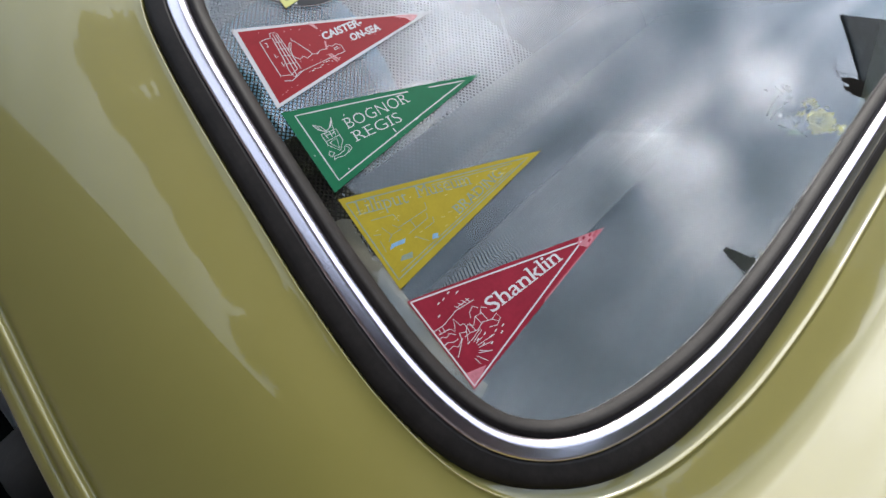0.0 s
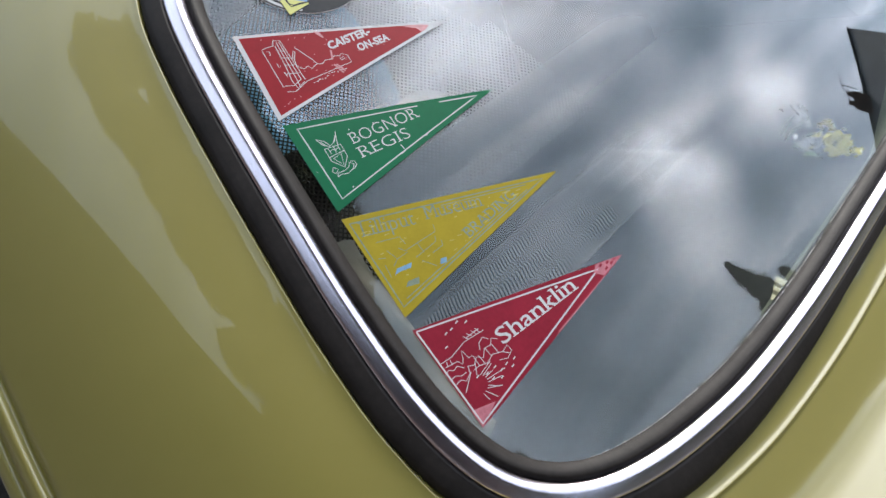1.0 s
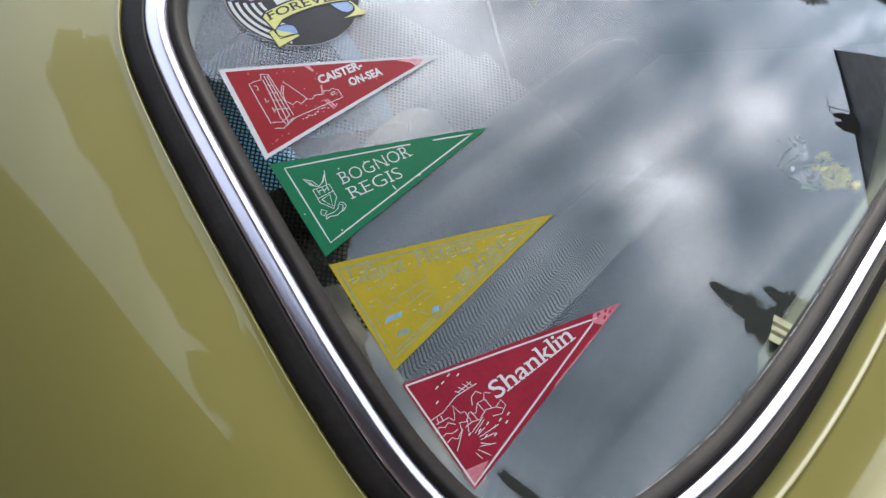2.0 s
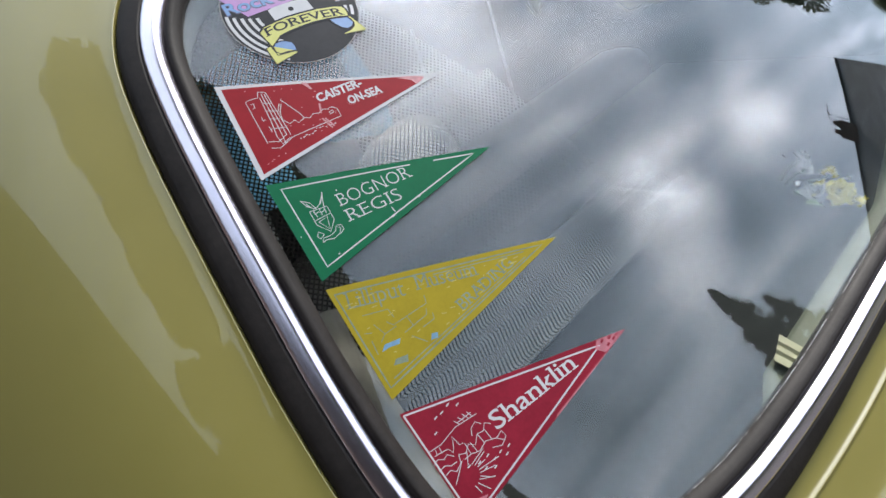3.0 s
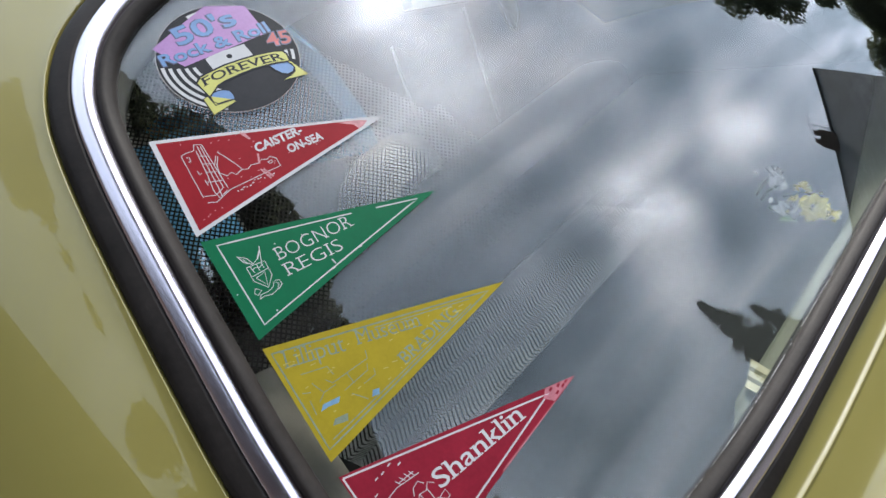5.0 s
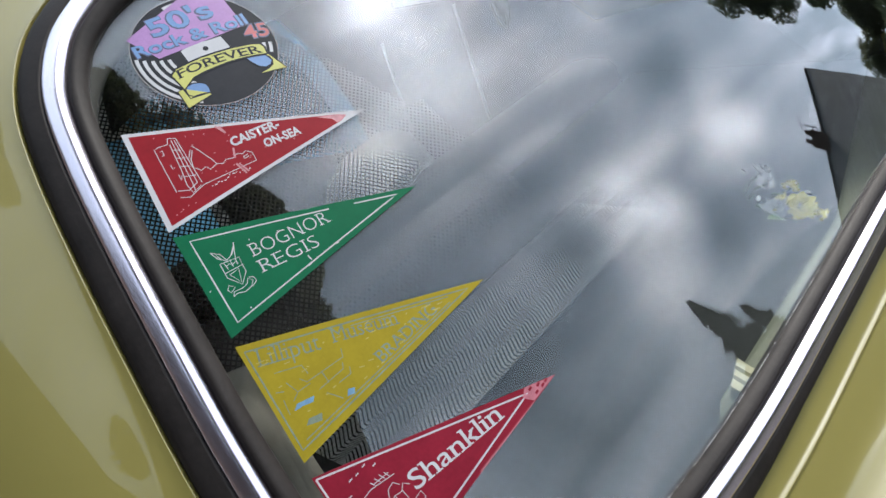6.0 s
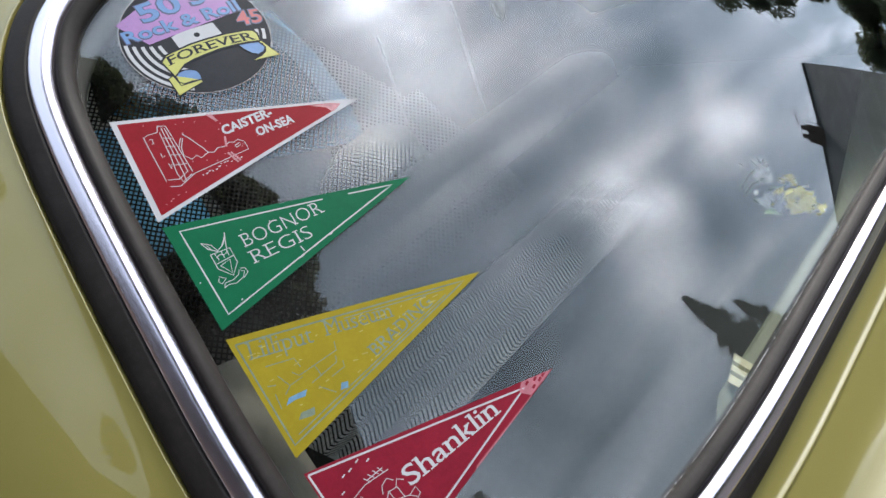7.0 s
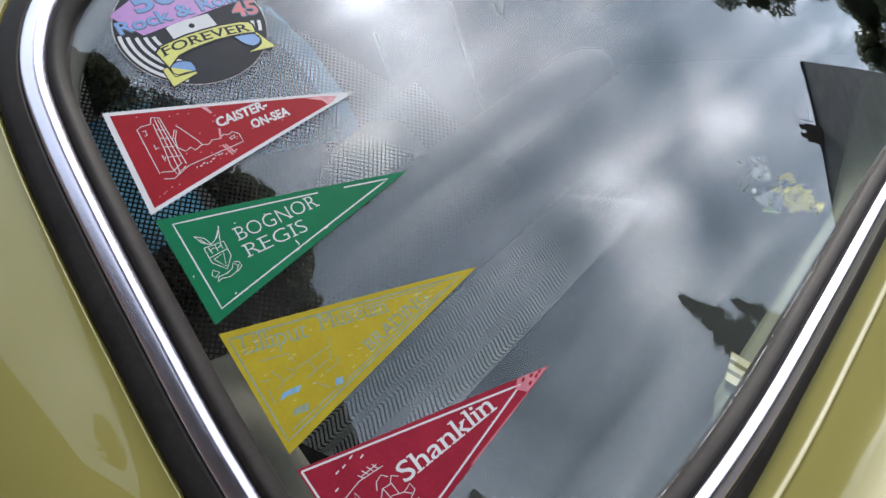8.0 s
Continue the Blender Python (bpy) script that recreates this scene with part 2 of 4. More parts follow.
seal = part("window_seal", sweep([(-0.0181, -0.004), (-0.0179, -0.0008), (-0.0171, 0.0012), (-0.0150, 0.0026), (-0.0115, 0.0036), (-0.0080, 0.0044), (-0.0068, 0.0046), (-0.0061, 0.0036), (0.0061, 0.0036),
                                  (0.0066, 0.0058), (0.0082, 0.0063), (0.0105, 0.0056), (0.0128, 0.0040), (0.0146, 0.0028), (0.0150, 0.0016), (0.0148, -0.006), (0.0, -0.012), (-0.012, -0.010)], True), RUBBER, car, "black rubber window seal")
part("chrome_strip", sweep([(-0.0061, 0.0034), (-0.0060, 0.0045), (-0.0057, 0.0051), (-0.0052, 0.0056), (-0.0044, 0.00592), (-0.0034, 0.00626), (-0.0024, 0.00660), (-0.0014, 0.00694),
                            (-0.0005, 0.0072), (0.0003, 0.0074), (0.0013, 0.0074), (0.0024, 0.0070), (0.0035, 0.0064), (0.0045, 0.0056), (0.0054, 0.0046), (0.0060, 0.0034)]), CHROME, seal, "bright chrome strip set in the rubber")


def pane(out_d, in_d, inset):
    """The curved glass as a closed slab."""
    cuts = [0.0, 0.01, 0.03, 0.07, 0.12, 0.18, 0.25, 0.33, 0.42, 0.52, 0.62, 0.72, 0.82, 0.92]
    n, rings = len(EDGE) // 2, len(cuts)
    c = Vector((CENTRE_A, 0.0))
    vs, fs = [], []
    for d in (out_d, in_d):
        for r in range(rings):
            for i in range(n):
                p = EDGE[2 * i] + INWARD[2 * i] * inset
                p = p.lerp(c, cuts[r])
                vs.append(G(p.x, p.y, d))
        vs.append(G(c.x, c.y, d))
    half = rings * n + 1
    for s in (0, 1):
        o = s * half
        for r in range(rings - 1):
            for i in range(n):
                k = (i + 1) % n
                f = (o + r * n + i, o + r * n + k, o + (r + 1) * n + k, o + (r + 1) * n + i)
                fs.append(f if s else f[::-1])
        for i in range(n):
            f = (o + (rings - 1) * n + i, o + (rings - 1) * n + (i + 1) % n, o + half - 1)
            fs.append(f if s else f[::-1])
    o = len(vs)
    vs += [vs[i] for i in range(n)] + [vs[half + i] for i in range(n)]
    for i in range(n):
        k = (i + 1) % n
        fs.append((o + i, o + k, o + n + k, o + n + i))
    return vs, fs


window = part("rear_window", pane(-0.0004, -0.0039, 0.004), GLASS, car, "curved clear glass reflecting a cloudy sky")
window.visible_shadow = False

# ---------------------------------------------------------------- stickers on the outside of the glass
RED = material("red_print", (0.255, 0.009, 0.016), 0.5, Specular_IOR_Level=0.10, vary=0.12, scale=60.0)
FADED = material("faded_crimson_print", (0.225, 0.011, 0.026), 0.5, Specular_IOR_Level=0.10, vary=0.2, scale=70.0)
GREEN = material("green_print", (0.003, 0.120, 0.050), 0.5, Specular_IOR_Level=0.10, vary=0.12, scale=60.0)
YELLOW = material("yellow_print", (0.325, 0.25, 0.016), 0.5, Specular_IOR_Level=0.10, vary=0.12, scale=60.0)
WHITE = material("white_print", (0.52, 0.52, 0.53), 0.5, Specular_IOR_Level=0.10, vary=0.06, scale=80.0)
PALEBLUE = material("faded_blue_print", (0.195, 0.235, 0.175), 0.5, Specular_IOR_Level=0.10, vary=0.3, scale=150.0)
BLACKP = material("black_print", (0.025, 0.027, 0.032), 0.5, Specular_IOR_Level=0.10, vary=0.2, scale=60.0)
BASE_D = 0.0


def with_serifs(me, words, reach, bold):
    """Adds short bars across the ends of the letters' upright strokes."""
    sides = {}
    for p in me.polygons:
        for k in p.edge_keys:
            sides.setdefault(k, []).append(p.index)
    vs, fs = [v.co.copy() for v in me.vertices], [tuple(p.vertices) for p in me.polygons]
    small, thick = not words.isupper(), 0.052
    for (a, b), on in sides.items():
        p, q = me.vertices[a].co, me.vertices[b].co
        wide = abs(p.x - q.x)
        if len(on) != 1 or abs(p.y - q.y) > 0.006 or wide < 0.06:
            continue
        y, x0, x1 = p.y, min(p.x, q.x), max(p.x, q.x)
        under = me.polygons[on[0]].center.y > y
        if not (under and abs(y + bold) < 0.004 or not under and min(abs(y - bold - 0.682), abs(y - bold - 0.449)) < 0.004):
            continue
        right = reach if wide < 0.13 and (under or not small) else 0.0
        lo, hi = (y, y + thick) if under else (y - thick, y)
        o = len(vs)
        vs += [Vector((x0 - reach, lo, 0)), Vector((x1 + right, lo, 0)), Vector((x1 + right, hi, 0)), Vector((x0 - reach, hi, 0))]
        fs.append((o, o + 1, o + 2, o + 3))
    out_ = bpy.data.meshes.new("words")
    out_.from_pydata(vs, [], fs)
    return out_


class Sheet:
    """A sticker's own flat space in millimetres, laid on the glass."""

    def __init__(self, a, b, turn):
        self.a, self.b, self.c, self.s = a, b, math.cos(radians(turn)), math.sin(radians(turn))

    def at(self, u, v, lift=0):
        u, v = u / 1000, v / 1000
        return G(self.a + u * self.c - v * self.s, self.b + u * self.s + v * self.c, BASE_D + lift * 0.00003)

    def poly(self, name, pts, mat, parent, lift, label="", thick=0.00015, sub=6):
        """A filled outline with a little thickness; its long edges are cut so that it follows the curve."""
        bm = bmesh.new()
        cut = []
        for i, p in enumerate(pts):
            q = pts[(i + 1) % len(pts)]
            k = max(1, int(math.dist(p, q) / sub))
            cut += [(p[0] + (q[0] - p[0]) * t / k, p[1] + (q[1] - p[1]) * t / k) for t in range(k)]
        vs = [bm.verts.new((u, v, 0)) for u, v in cut]
        f = bm.faces.new(vs)
        if f.calc_area() and f.normal.z < 0:
            f.normal_flip()
        bmesh.ops.triangulate(bm, faces=bm.faces[:])
        long = [e for e in bm.edges if e.calc_length() > sub * 2.2 and not e.is_boundary]
        if long:
            bmesh.ops.subdivide_edges(bm, edges=long, cuts=3)
            bmesh.ops.triangulate(bm, faces=bm.faces[:])
        for v in bm.verts:
            v.co = self.at(v.co.x, v.co.y, lift)
        bmesh.ops.recalc_face_normals(bm, faces=bm.faces[:])
        return part(name, bm, mat, parent, label, smooth=False)

    def lines(self, name, strokes, width, mat, parent, lift, label=""):
        """Printed strokes: flat ribbons along polylines."""
        vs, fs = [], []
        for st in strokes:
            wd = width
            pts = []
            for i in range(len(st) - 1):
                k = max(1, int(math.dist(st[i], st[i + 1]) / 6))
                pts += [Vector(st[i]).lerp(Vector(st[i + 1]), t / k) for t in range(k)]
            pts.append(Vector(st[-1]))
            o = len(vs)
            for i, p in enumerate(pts):
                t = (pts[min(i + 1, len(pts) - 1)] - pts[max(i - 1, 0)]).normalized()
                q = Vector((-t.y, t.x)) * wd / 2
                vs += [self.at(*(p + q), lift), self.at(*(p - q), lift)]
            fs += [(o + 2 * i, o + 2 * i + 1, o + 2 * i + 3, o + 2 * i + 2) for i in range(len(pts) - 1)]
        ob = part(name, (vs, fs), mat, parent, label, smooth=False)
        return tagged(ob, kind="stuff") if name in ("flecks", "worn_marks", "sea_marks", "shore_marks", "scratches", "red_spots", "rays") else ob

    def text(self, words, u0, v0, u1, v1, height, mat, parent, lift, bold=0.0, shear=0.0, arc=0.0, name="lettering", label="", serif=0.0):
        """Words set from (u0, v0) to (u1, v1) along the base line."""
        cu = bpy.data.curves.new("words", "FONT")
        cu.body, cu.size, cu.offset, cu.shear, cu.resolution_u = words, 1.0, bold, shear, 3
        tmp = bpy.data.objects.new("words", cu)
        scene.collection.objects.link(tmp)
        bpy.context.view_layer.update()
        me = bpy.data.meshes.new_from_object(tmp.evaluated_get(bpy.context.evaluated_depsgraph_get()))
        bpy.data.objects.remove(tmp)
        if serif:
            me = with_serifs(me, words, serif, bold)
        xs = [v.co.x for v in me.vertices]
        lo, wide = min(xs), max(xs) - min(xs)
        length = math.dist((u0, v0), (u1, v1))
        c, s = (u1 - u0) / length, (v1 - v0) / length
        for v in me.vertices:
            x, y = (v.co.x - lo) / wide * length, v.co.y / 0.70 * height
            y += arc * (1 - (2 * x / length - 1) ** 2)
            v.co = self.at(u0 + x * c - y * s, v0 + x * s + y * c, lift)
        me.materials.clear()
        me.materials.append(mat)
        ob = new(name, me)
        ob.parent = parent
        ob.matrix_parent_inverse = parent.matrix_basis.inverted()
        if label:
            ob["label"] = label
        return ob


def pennant(a, b, turn, length, base, mat, label):
    sh = Sheet(a, b, turn)
    ob = thing("pennant_sticker", label, "sticker", group="pennant stickers on the glass", at=sh.at(length / 3, 0))
    sh.poly("sheet", [(0, base / 2), (0, -base / 2), (length, 0)], mat, ob, 0)
    return sh, ob


c_sh, c_ob = pennant(-0.0256, 0.0764, -16.2, 122.3, 60.2, WHITE, "red pennant sticker with white edge and castle drawing")
b_sh, b_ob = pennant(-0.0407, 0.0162, -12.6, 120.8, 57.7, GREEN, "green pennant sticker with white lettering and crest")
l_sh, l_ob = pennant(-0.0550, -0.0455, -12.1, 122.0, 60.3, YELLOW, "yellow pennant sticker with faded blue print")
s_sh, s_ob = pennant(-0.0679, -0.1097, -9.1, 122.4, 56.5, FADED, "red pennant sticker with white outline and lettering")


# red field inside the white edge, with the white point left bare
c_sh.poly("red_field", [(2.7, 27.3), (2.7, -27.3), (106.5, -2.1), (110.5, 0.4), (106.0, 2.4)], RED, c_ob, 1)
# pale sky reflection near the tip, painted on in pink
c_sh.poly("sky_glare_patch", [(94.5, 4.6), (106.0, 2.4), (110.5, 0.4), (106.5, -2.1), (103.5, -2.6), (102.0, 0.6)], material("pink_glare_and_wear", (0.50, 0.20, 0.22), 0.5, vary=0.3, scale=300.0), c_ob, 2, "pink patch painted as a sky reflection")
c_sh.text("CAISTER-", 46.8, 3.4, 74.2, 5.8, 5.2, WHITE, c_ob, 2, bold=0.035, shear=0.12)
c_sh.text("ON-SEA", 62.0, -3.3, 82.6, -1.8, 5.0, WHITE, c_ob, 2, bold=0.035, shear=0.12)
TOWER = [[(19.4, 19.8), (23.0, 18.4), (24.6, -10.5)], [(19.0, 16.0), (18.5, 0.3), (17.6, -9.0)], [(20.6, 18.2), (20.4, -9.5)], [(22.0, 17.6), (22.6, -9.8)],
         [(19.4, 19.8), (18.1, 16.4), (13.6, 16.4), (11.1, 15.6), (11.3, 2.0), (11.6, -11.2)], [(18.6, 12.6), (22.8, 10.8)], [(18.5, 7.4), (23.0, 5.8)], [(18.3, 2.2), (23.3, 0.4)], [(18.0, -4.0), (23.8, -5.4)],
         [(13.0, 13.6), (14.4, 13.8), (14.3, 11.0), (13.2, 10.8)], [(15.0, 4.6), (15.0, 1.8), (16.4, 2.6)], [(16.2, -2.0), (16.4, -5.6), (17.4, -3.2)]]
SHORE = [[(12.2, -14.5), (16.5, -16.0), (25.1, -11.9), (54.1, -8.6), (54.0, -3.5), (51.4, -1.4), (49.2, -2.4), (46.9, -1.4), (44.0, -3.0), (40.6, -2.4), (38.2, -4.2), (35.4, -3.2), (34.2, 0.3), (32.6, 3.3), (30.2, 8.2), (28.3, 11.2)],
         [(25.1, 4.7), (24.3, -0.7), (27.1, -4.0), (29.9, -2.7), (31.4, -5.0), (33.3, -4.1), (35.4, -3.2)], [(24.0, 4.4), (26.8, 9.4), (27.6, 8.8), (24.9, 3.6)], [(12.4, -10.6), (17.4, -12.2), (22.4, -9.6)],
         [(17.6, -9.0), (18.6, -14.2), (23.8, -11.7)], [(20.4, -9.4), (20.0, -14.6)], [(49.0, -4.2), (51.6, -3.6), (51.4, -5.0), (49.2, -5.4), (49.0, -4.2)]]
c_sh.lines("castle_drawing", TOWER + SHORE, 0.40, WHITE, c_ob, 2)
rng = random.Random(4)
c_sh.lines("shore_marks", [[(x, y), (x + rng.uniform(0.5, 1.4), y + rng.uniform(-0.4, 0.2))] for x, y in [(28 + 1.7 * i, -13.4 + 0.2 * i + rng.uniform(-1.2, 1.0)) for i in range(13)]], 0.6, WHITE, c_ob, 2)
c_sh.lines("scratches", [[(44, -6.8), (46.5, -13.8)], [(45.4, -7.0), (48.0, -13.2)], [(46.6, 2.6), (44.8, -3.4)], [(45.2, 17.4), (46.8, 12.4)], [(43.6, 18.0), (46.6, 12.6)]], 1.0, bpy.data.materials["pink_glare_and_wear"], c_ob, 3)
c_sh.lines("flecks", [[(x, y), (x + 0.7, y + 0.2)] for x, y in [(rng.uniform(6, 80), rng.uniform(-1, 1)) for _ in range(40)] for y in [y * (27 - 0.3 * x)]], 0.45, bpy.data.materials["pink_glare_and_wear"], c_ob, 3)

b_in = [(5.9, 23.5), (5.9, -23.3), (108.8, 0.2)]
b_sh.lines("outline", [[(72.8, 8.6), b_in[0], b_in[1], b_in[2], (85.8, 5.6)]], 0.7, WHITE, b_ob, 1)
b_sh.text("BOGNOR", 27.6, 2.4, 70.4, 1.9, 7.4, WHITE, b_ob, 1, bold=-0.016, serif=0.075)
b_sh.text("REGIS", 27.3, -7.0, 58.6, -7.4, 7.2, WHITE, b_ob, 1, bold=-0.016, serif=0.075)
SHIELD = [[(12.4, 6.4), (12.2, -1.6), (16.6, -7.6), (21.2, -2.4), (21.6, 5.6), (12.4, 6.4)], [(12.6, 0.9), (21.4, 1.4)], [(14.0, 3.8), (16.0, 4.6), (17.8, 3.6), (20.0, 4.6)], [(13.8, -0.6), (18.9, 0.4), (16.9, -6.2), (13.8, -0.6)]]
CREST = [[(11.2, 13.6), (12.9, 9.2), (15.8, 6.6), (19.6, 8.4), (21.9, 11.3), (23.1, 13.8)], [(11.2, 13.6), (14.8, 10.8), (16.2, 6.8)], [(23.1, 13.8), (21.0, 8.6), (20.2, 6.0)], [(13.0, 11.2), (14.2, 8.0)], [(22.0, 11.8), (18.8, 8.0)], [(12.2, 10.0), (15.4, 7.0)],
         [(9.4, -7.2), (10.9, -5.2), (13.0, -7.4), (10.3, -9.0), (9.4, -7.2)], [(10.4, -11.2), (12.6, -10.6), (16.2, -11.6), (20.0, -10.4), (21.8, -8.0), (20.0, -6.2), (18.6, -8.4), (15.4, -9.4), (11.6, -9.2), (10.4, -11.2)], [(20.8, -5.8), (22.8, -6.6), (23.0, -9.0), (20.2, -10.8)], [(14.2, 6.0), (14.6, 2.2)], [(17.4, 6.0), (17.2, 2.2)], [(19.8, 5.8), (19.6, 2.4)]]
b_sh.lines("crest", SHIELD + CREST, 0.38, WHITE, b_ob, 1)
b_sh.lines("flecks", [[(48, -14.0), (50, -13.6)], [(56, -12.2), (57, -11.4)], [(66, -10.0), (67.6, -9.8)], [(30, 11.6), (30.6, 11.4)], [(44, 9.6), (44.6, 9.5)], [(14, -20), (14.8, -19.6)], [(50.5, -9), (51, -12)], [(103, -4.6), (103.6, -6.2)], [(2, -4), (2.6, -4)]], 0.6, WHITE, b_ob, 1)

l_sh.lines("outline", [[(20, 21.8), (2.4, 25.9), (2.4, -25.2), (111.6, 0.0), (2.4, 25.9)]], 0.75, PALEBLUE, l_ob, 1)
l_sh.lines("inner_outline", [[(50, 12.6), (100, 1.2)], [(99, -1.6), (52, -12.2), (6, -22.2)]], 0.5, PALEBLUE, l_ob, 1)
l_sh.text("Lilliput", 4.2, 16.6, 32.6, 9.6, 8.6, PALEBLUE, l_ob, 1, bold=-0.008, serif=0.08)
l_sh.text("Museum", 38.4, 9.4, 71.0, 1.6, 7.8, PALEBLUE, l_ob, 1, bold=-0.004, serif=0.08)
l_sh.text("BRADING", 52.5, -10.6, 91.0, -2.4, 6.2, PALEBLUE, l_ob, 1, bold=0.004, serif=0.08)
l_sh.lines("village_drawing", [[(8.6, 10.7), (20.9, 7.8), (21.4, 3.0)], [(17.0, 2.8), (19.1, -0.2), (38.9, 1.5), (40.2, 5.4)], [(11, 4.4), (13.4, -2), (20, -1.4)], [(22, -6), (36, -3.4), (37.4, -0.6)], [(13.4, -2), (9.8, -4.6)], [(27, 0.6), (27.4, -5.4)], [(31, -8), (38, -7), (39, -4)], [(24, -9), (29, -15)], [(5.0, 2.6), (8.4, 1.2)], [(6.2, -2), (5.4, -9)]], 0.4, PALEBLUE, l_ob, 1)
DEEPBLUE = material("bright_blue_print", (0.13, 0.27, 0.40), 0.5, vary=0.35, scale=200.0)
l_sh.poly("blue_patch", [(7.7, -8.8), (10.4, -6.4), (14.8, -6.8), (18.7, -7.2), (16.8, -9.4), (12.0, -8.6)], DEEPBLUE, l_ob, 1)
l_sh.poly("blue_patch", [(31.0, -15.2), (33.0, -12.6), (36.0, -13.4), (34.6, -15.8)], DEEPBLUE, l_ob, 1)
l_sh.poly("blue_patch", [(9.0, -17.0), (11.4, -14.8), (17.6, -15.6), (16.0, -18.6)], PALEBLUE, l_ob, 1)
l_sh.lines("worn_marks", [[(x, y), (x + rng.uniform(0.6, 4.0), y + rng.uniform(-0.8, 0.6))] for x, y in [(rng.uniform(4, 96), rng.uniform(-0.85, 0.85)) for _ in range(40)] for y in [y * (27 - 0.27 * x)]], 0.5, material("worn_yellow", (0.38, 0.32, 0.07), 0.5, vary=0.3, scale=200.0), l_ob, 2)

s_in = [(1.2, 26.6), (1.2, -26.8), (104.0, 1.0)]
s_sh.lines("outline", [[s_in[0], s_in[1], s_in[2], s_in[0]]], 0.85, WHITE, s_ob, 1)
s_sh.text("Shanklin", 33.6, -2.6, 87.4, -1.0, 8.6, WHITE, s_ob, 1, bold=0.006, serif=0.07)
COVE = [[(1.6, 7.2), (8.0, 7.0), (18.0, 9.6), (29.8, 9.0)], [(2.6, 4.4), (9.3, 3.7), (10.6, 1.0), (12.4, 3.4), (14.0, 7.0), (15.0, 2.0), (16.8, 2.0)], [(-0.2, 1.4), (3.0, 2.6), (5.2, 1.0), (7.6, 2.0), (10.0, -0.6)], [(0.4, -2.0), (4.0, -1.4), (6.4, -3.0), (9.6, -3.0)],
        [(2.0, -5.0), (5.0, -4.4), (7.0, -6.4), (10.8, -4.4), (12.0, -1.0)], [(3.5, -10.6), (8.0, -7.0), (11.6, -4.0)], [(12.0, -1.0), (15.0, -2.4), (18.4, 0.2), (21.0, -2.0), (24.4, 1.4), (28.0, 1.0), (30.4, 3.6), (32.8, 1.6)]]
STRAND = [[(13.0, -4.2), (17.0, -4.0), (21.0, -5.2), (26.0, -3.2), (31.0, -5.0), (33.4, -7.4)],
        [(22.0, 2.0), (23.6, 5.0), (27.0, 6.4), (29.0, 4.0)], [(17.2, 1.6), (17.0, -3.6)], [(19.6, 0.2), (20.0, -4.8)], [(24.6, 1.2), (25.0, -3.4)], [(28.6, 1.2), (29.0, -4.2)], [(31.0, -5.0), (35.0, -3.6), (35.4, -6.8), (31.4, -9.0), (27.0, -7.4)],
        [(19.0, 12.0), (20.4, 9.6)], [(21.4, 12.4), (23.0, 9.8)], [(24.0, 12.6), (25.4, 9.6)], [(26.4, 12.2), (27.6, 9.0)], [(20.0, 10.6), (28.0, 11.0)], [(6.6, 6.4), (6.2, 3.6)], [(4.4, 6.4), (4.0, 4.4)]]
s_sh.lines("cove_drawing", COVE + STRAND, 0.36, WHITE, s_ob, 1)
s_sh.lines("rays", [[(9 + 7 * math.cos(t), -11 + 5 * math.sin(t)), (9 + (12 + 3 * (i % 3)) * math.cos(t), -11 + (9 + 2 * (i % 2)) * math.sin(t))] for i, t in enumerate([radians(-80 + 15 * k) for k in range(10)])], 0.36, WHITE, s_ob, 1)
s_sh.lines("sea_marks", [[(x, y), (x + 1.8, y + 0.5)] for x, y in [(12, -8), (17, -9.4), (22, -9), (24, -12), (18, -13), (28, -11), (33, -11), (30, -13.6), (22, -15), (12, 17.6), (15.6, 18), (8, 12), (20, 19.4), (24, 17)]], 0.6, WHITE, s_ob, 1)
PINK = material("faded_red_print", (0.42, 0.12, 0.15), 0.5, vary=0.4, scale=250.0)
s_sh.poly("faded_tip", [(104.6, 4.0), (100.5, 0.6), (104.5, -3.6), (122.0, 0.0)], PINK, s_ob, 1, "faded pink tip")
s_sh.poly("faded_edge", [(104.6, -3.6), (62.0, -13.0), (62.0, -13.9), (104.5, -4.1)], PINK, s_ob, 1)
s_sh.poly("faded_foot", [(0.2, -27.9), (0.2, -19.0), (5.5, -20.2), (13.0, -22.0)], PINK, s_ob, 1)
s_sh.lines("red_spots", [[(x, y), (x + 2.2, y + 0.8)] for x, y in [(105.5, 1.6), (107.4, -1.6), (110.2, 0.9), (112.2, -0.6), (115.0, 0.2)]], 1.2, FADED, s_ob, 2)

# round record sticker
d_sh = Sheet(0.0506, 0.1246, -29.0)
d_ob = thing("record_sticker", "round black record sticker with purple banner and yellow ribbon", "sticker", at=d_sh.at(0, 0))


def ring(r, n=48, a0=0.0, a1=360.0, cx=0.0, cy=0.0):
    return [(cx + r * math.cos(radians(a0 + (a1 - a0) * i / n)), cy + r * math.sin(radians(a0 + (a1 - a0) * i / n))) for i in range(n + 1)]


d_sh.poly("record", ring(38.4)[:-1], BLACKP, d_ob, 0, sub=4)
d_sh.lines("rim", [ring(38.7)], 0.35, WHITE, d_ob, 0)
for k, r in enumerate((20.6, 24.6, 28.6, 32.6, 36.2)):
    d_sh.lines("groove", [ring(r, 20, 196 - k * 2.5, 246 + k * 3.0)], 1.9, WHITE, d_ob, 1)
for k, r in enumerate((28.0, 31.5, 35.0)):
    d_sh.lines("groove", [ring(r, 8, 350, 362)], 1.8, WHITE, d_ob, 1)
d_sh.lines("groove", [ring(35.0, 12, 92, 120)], 2.2, WHITE, d_ob, 1)
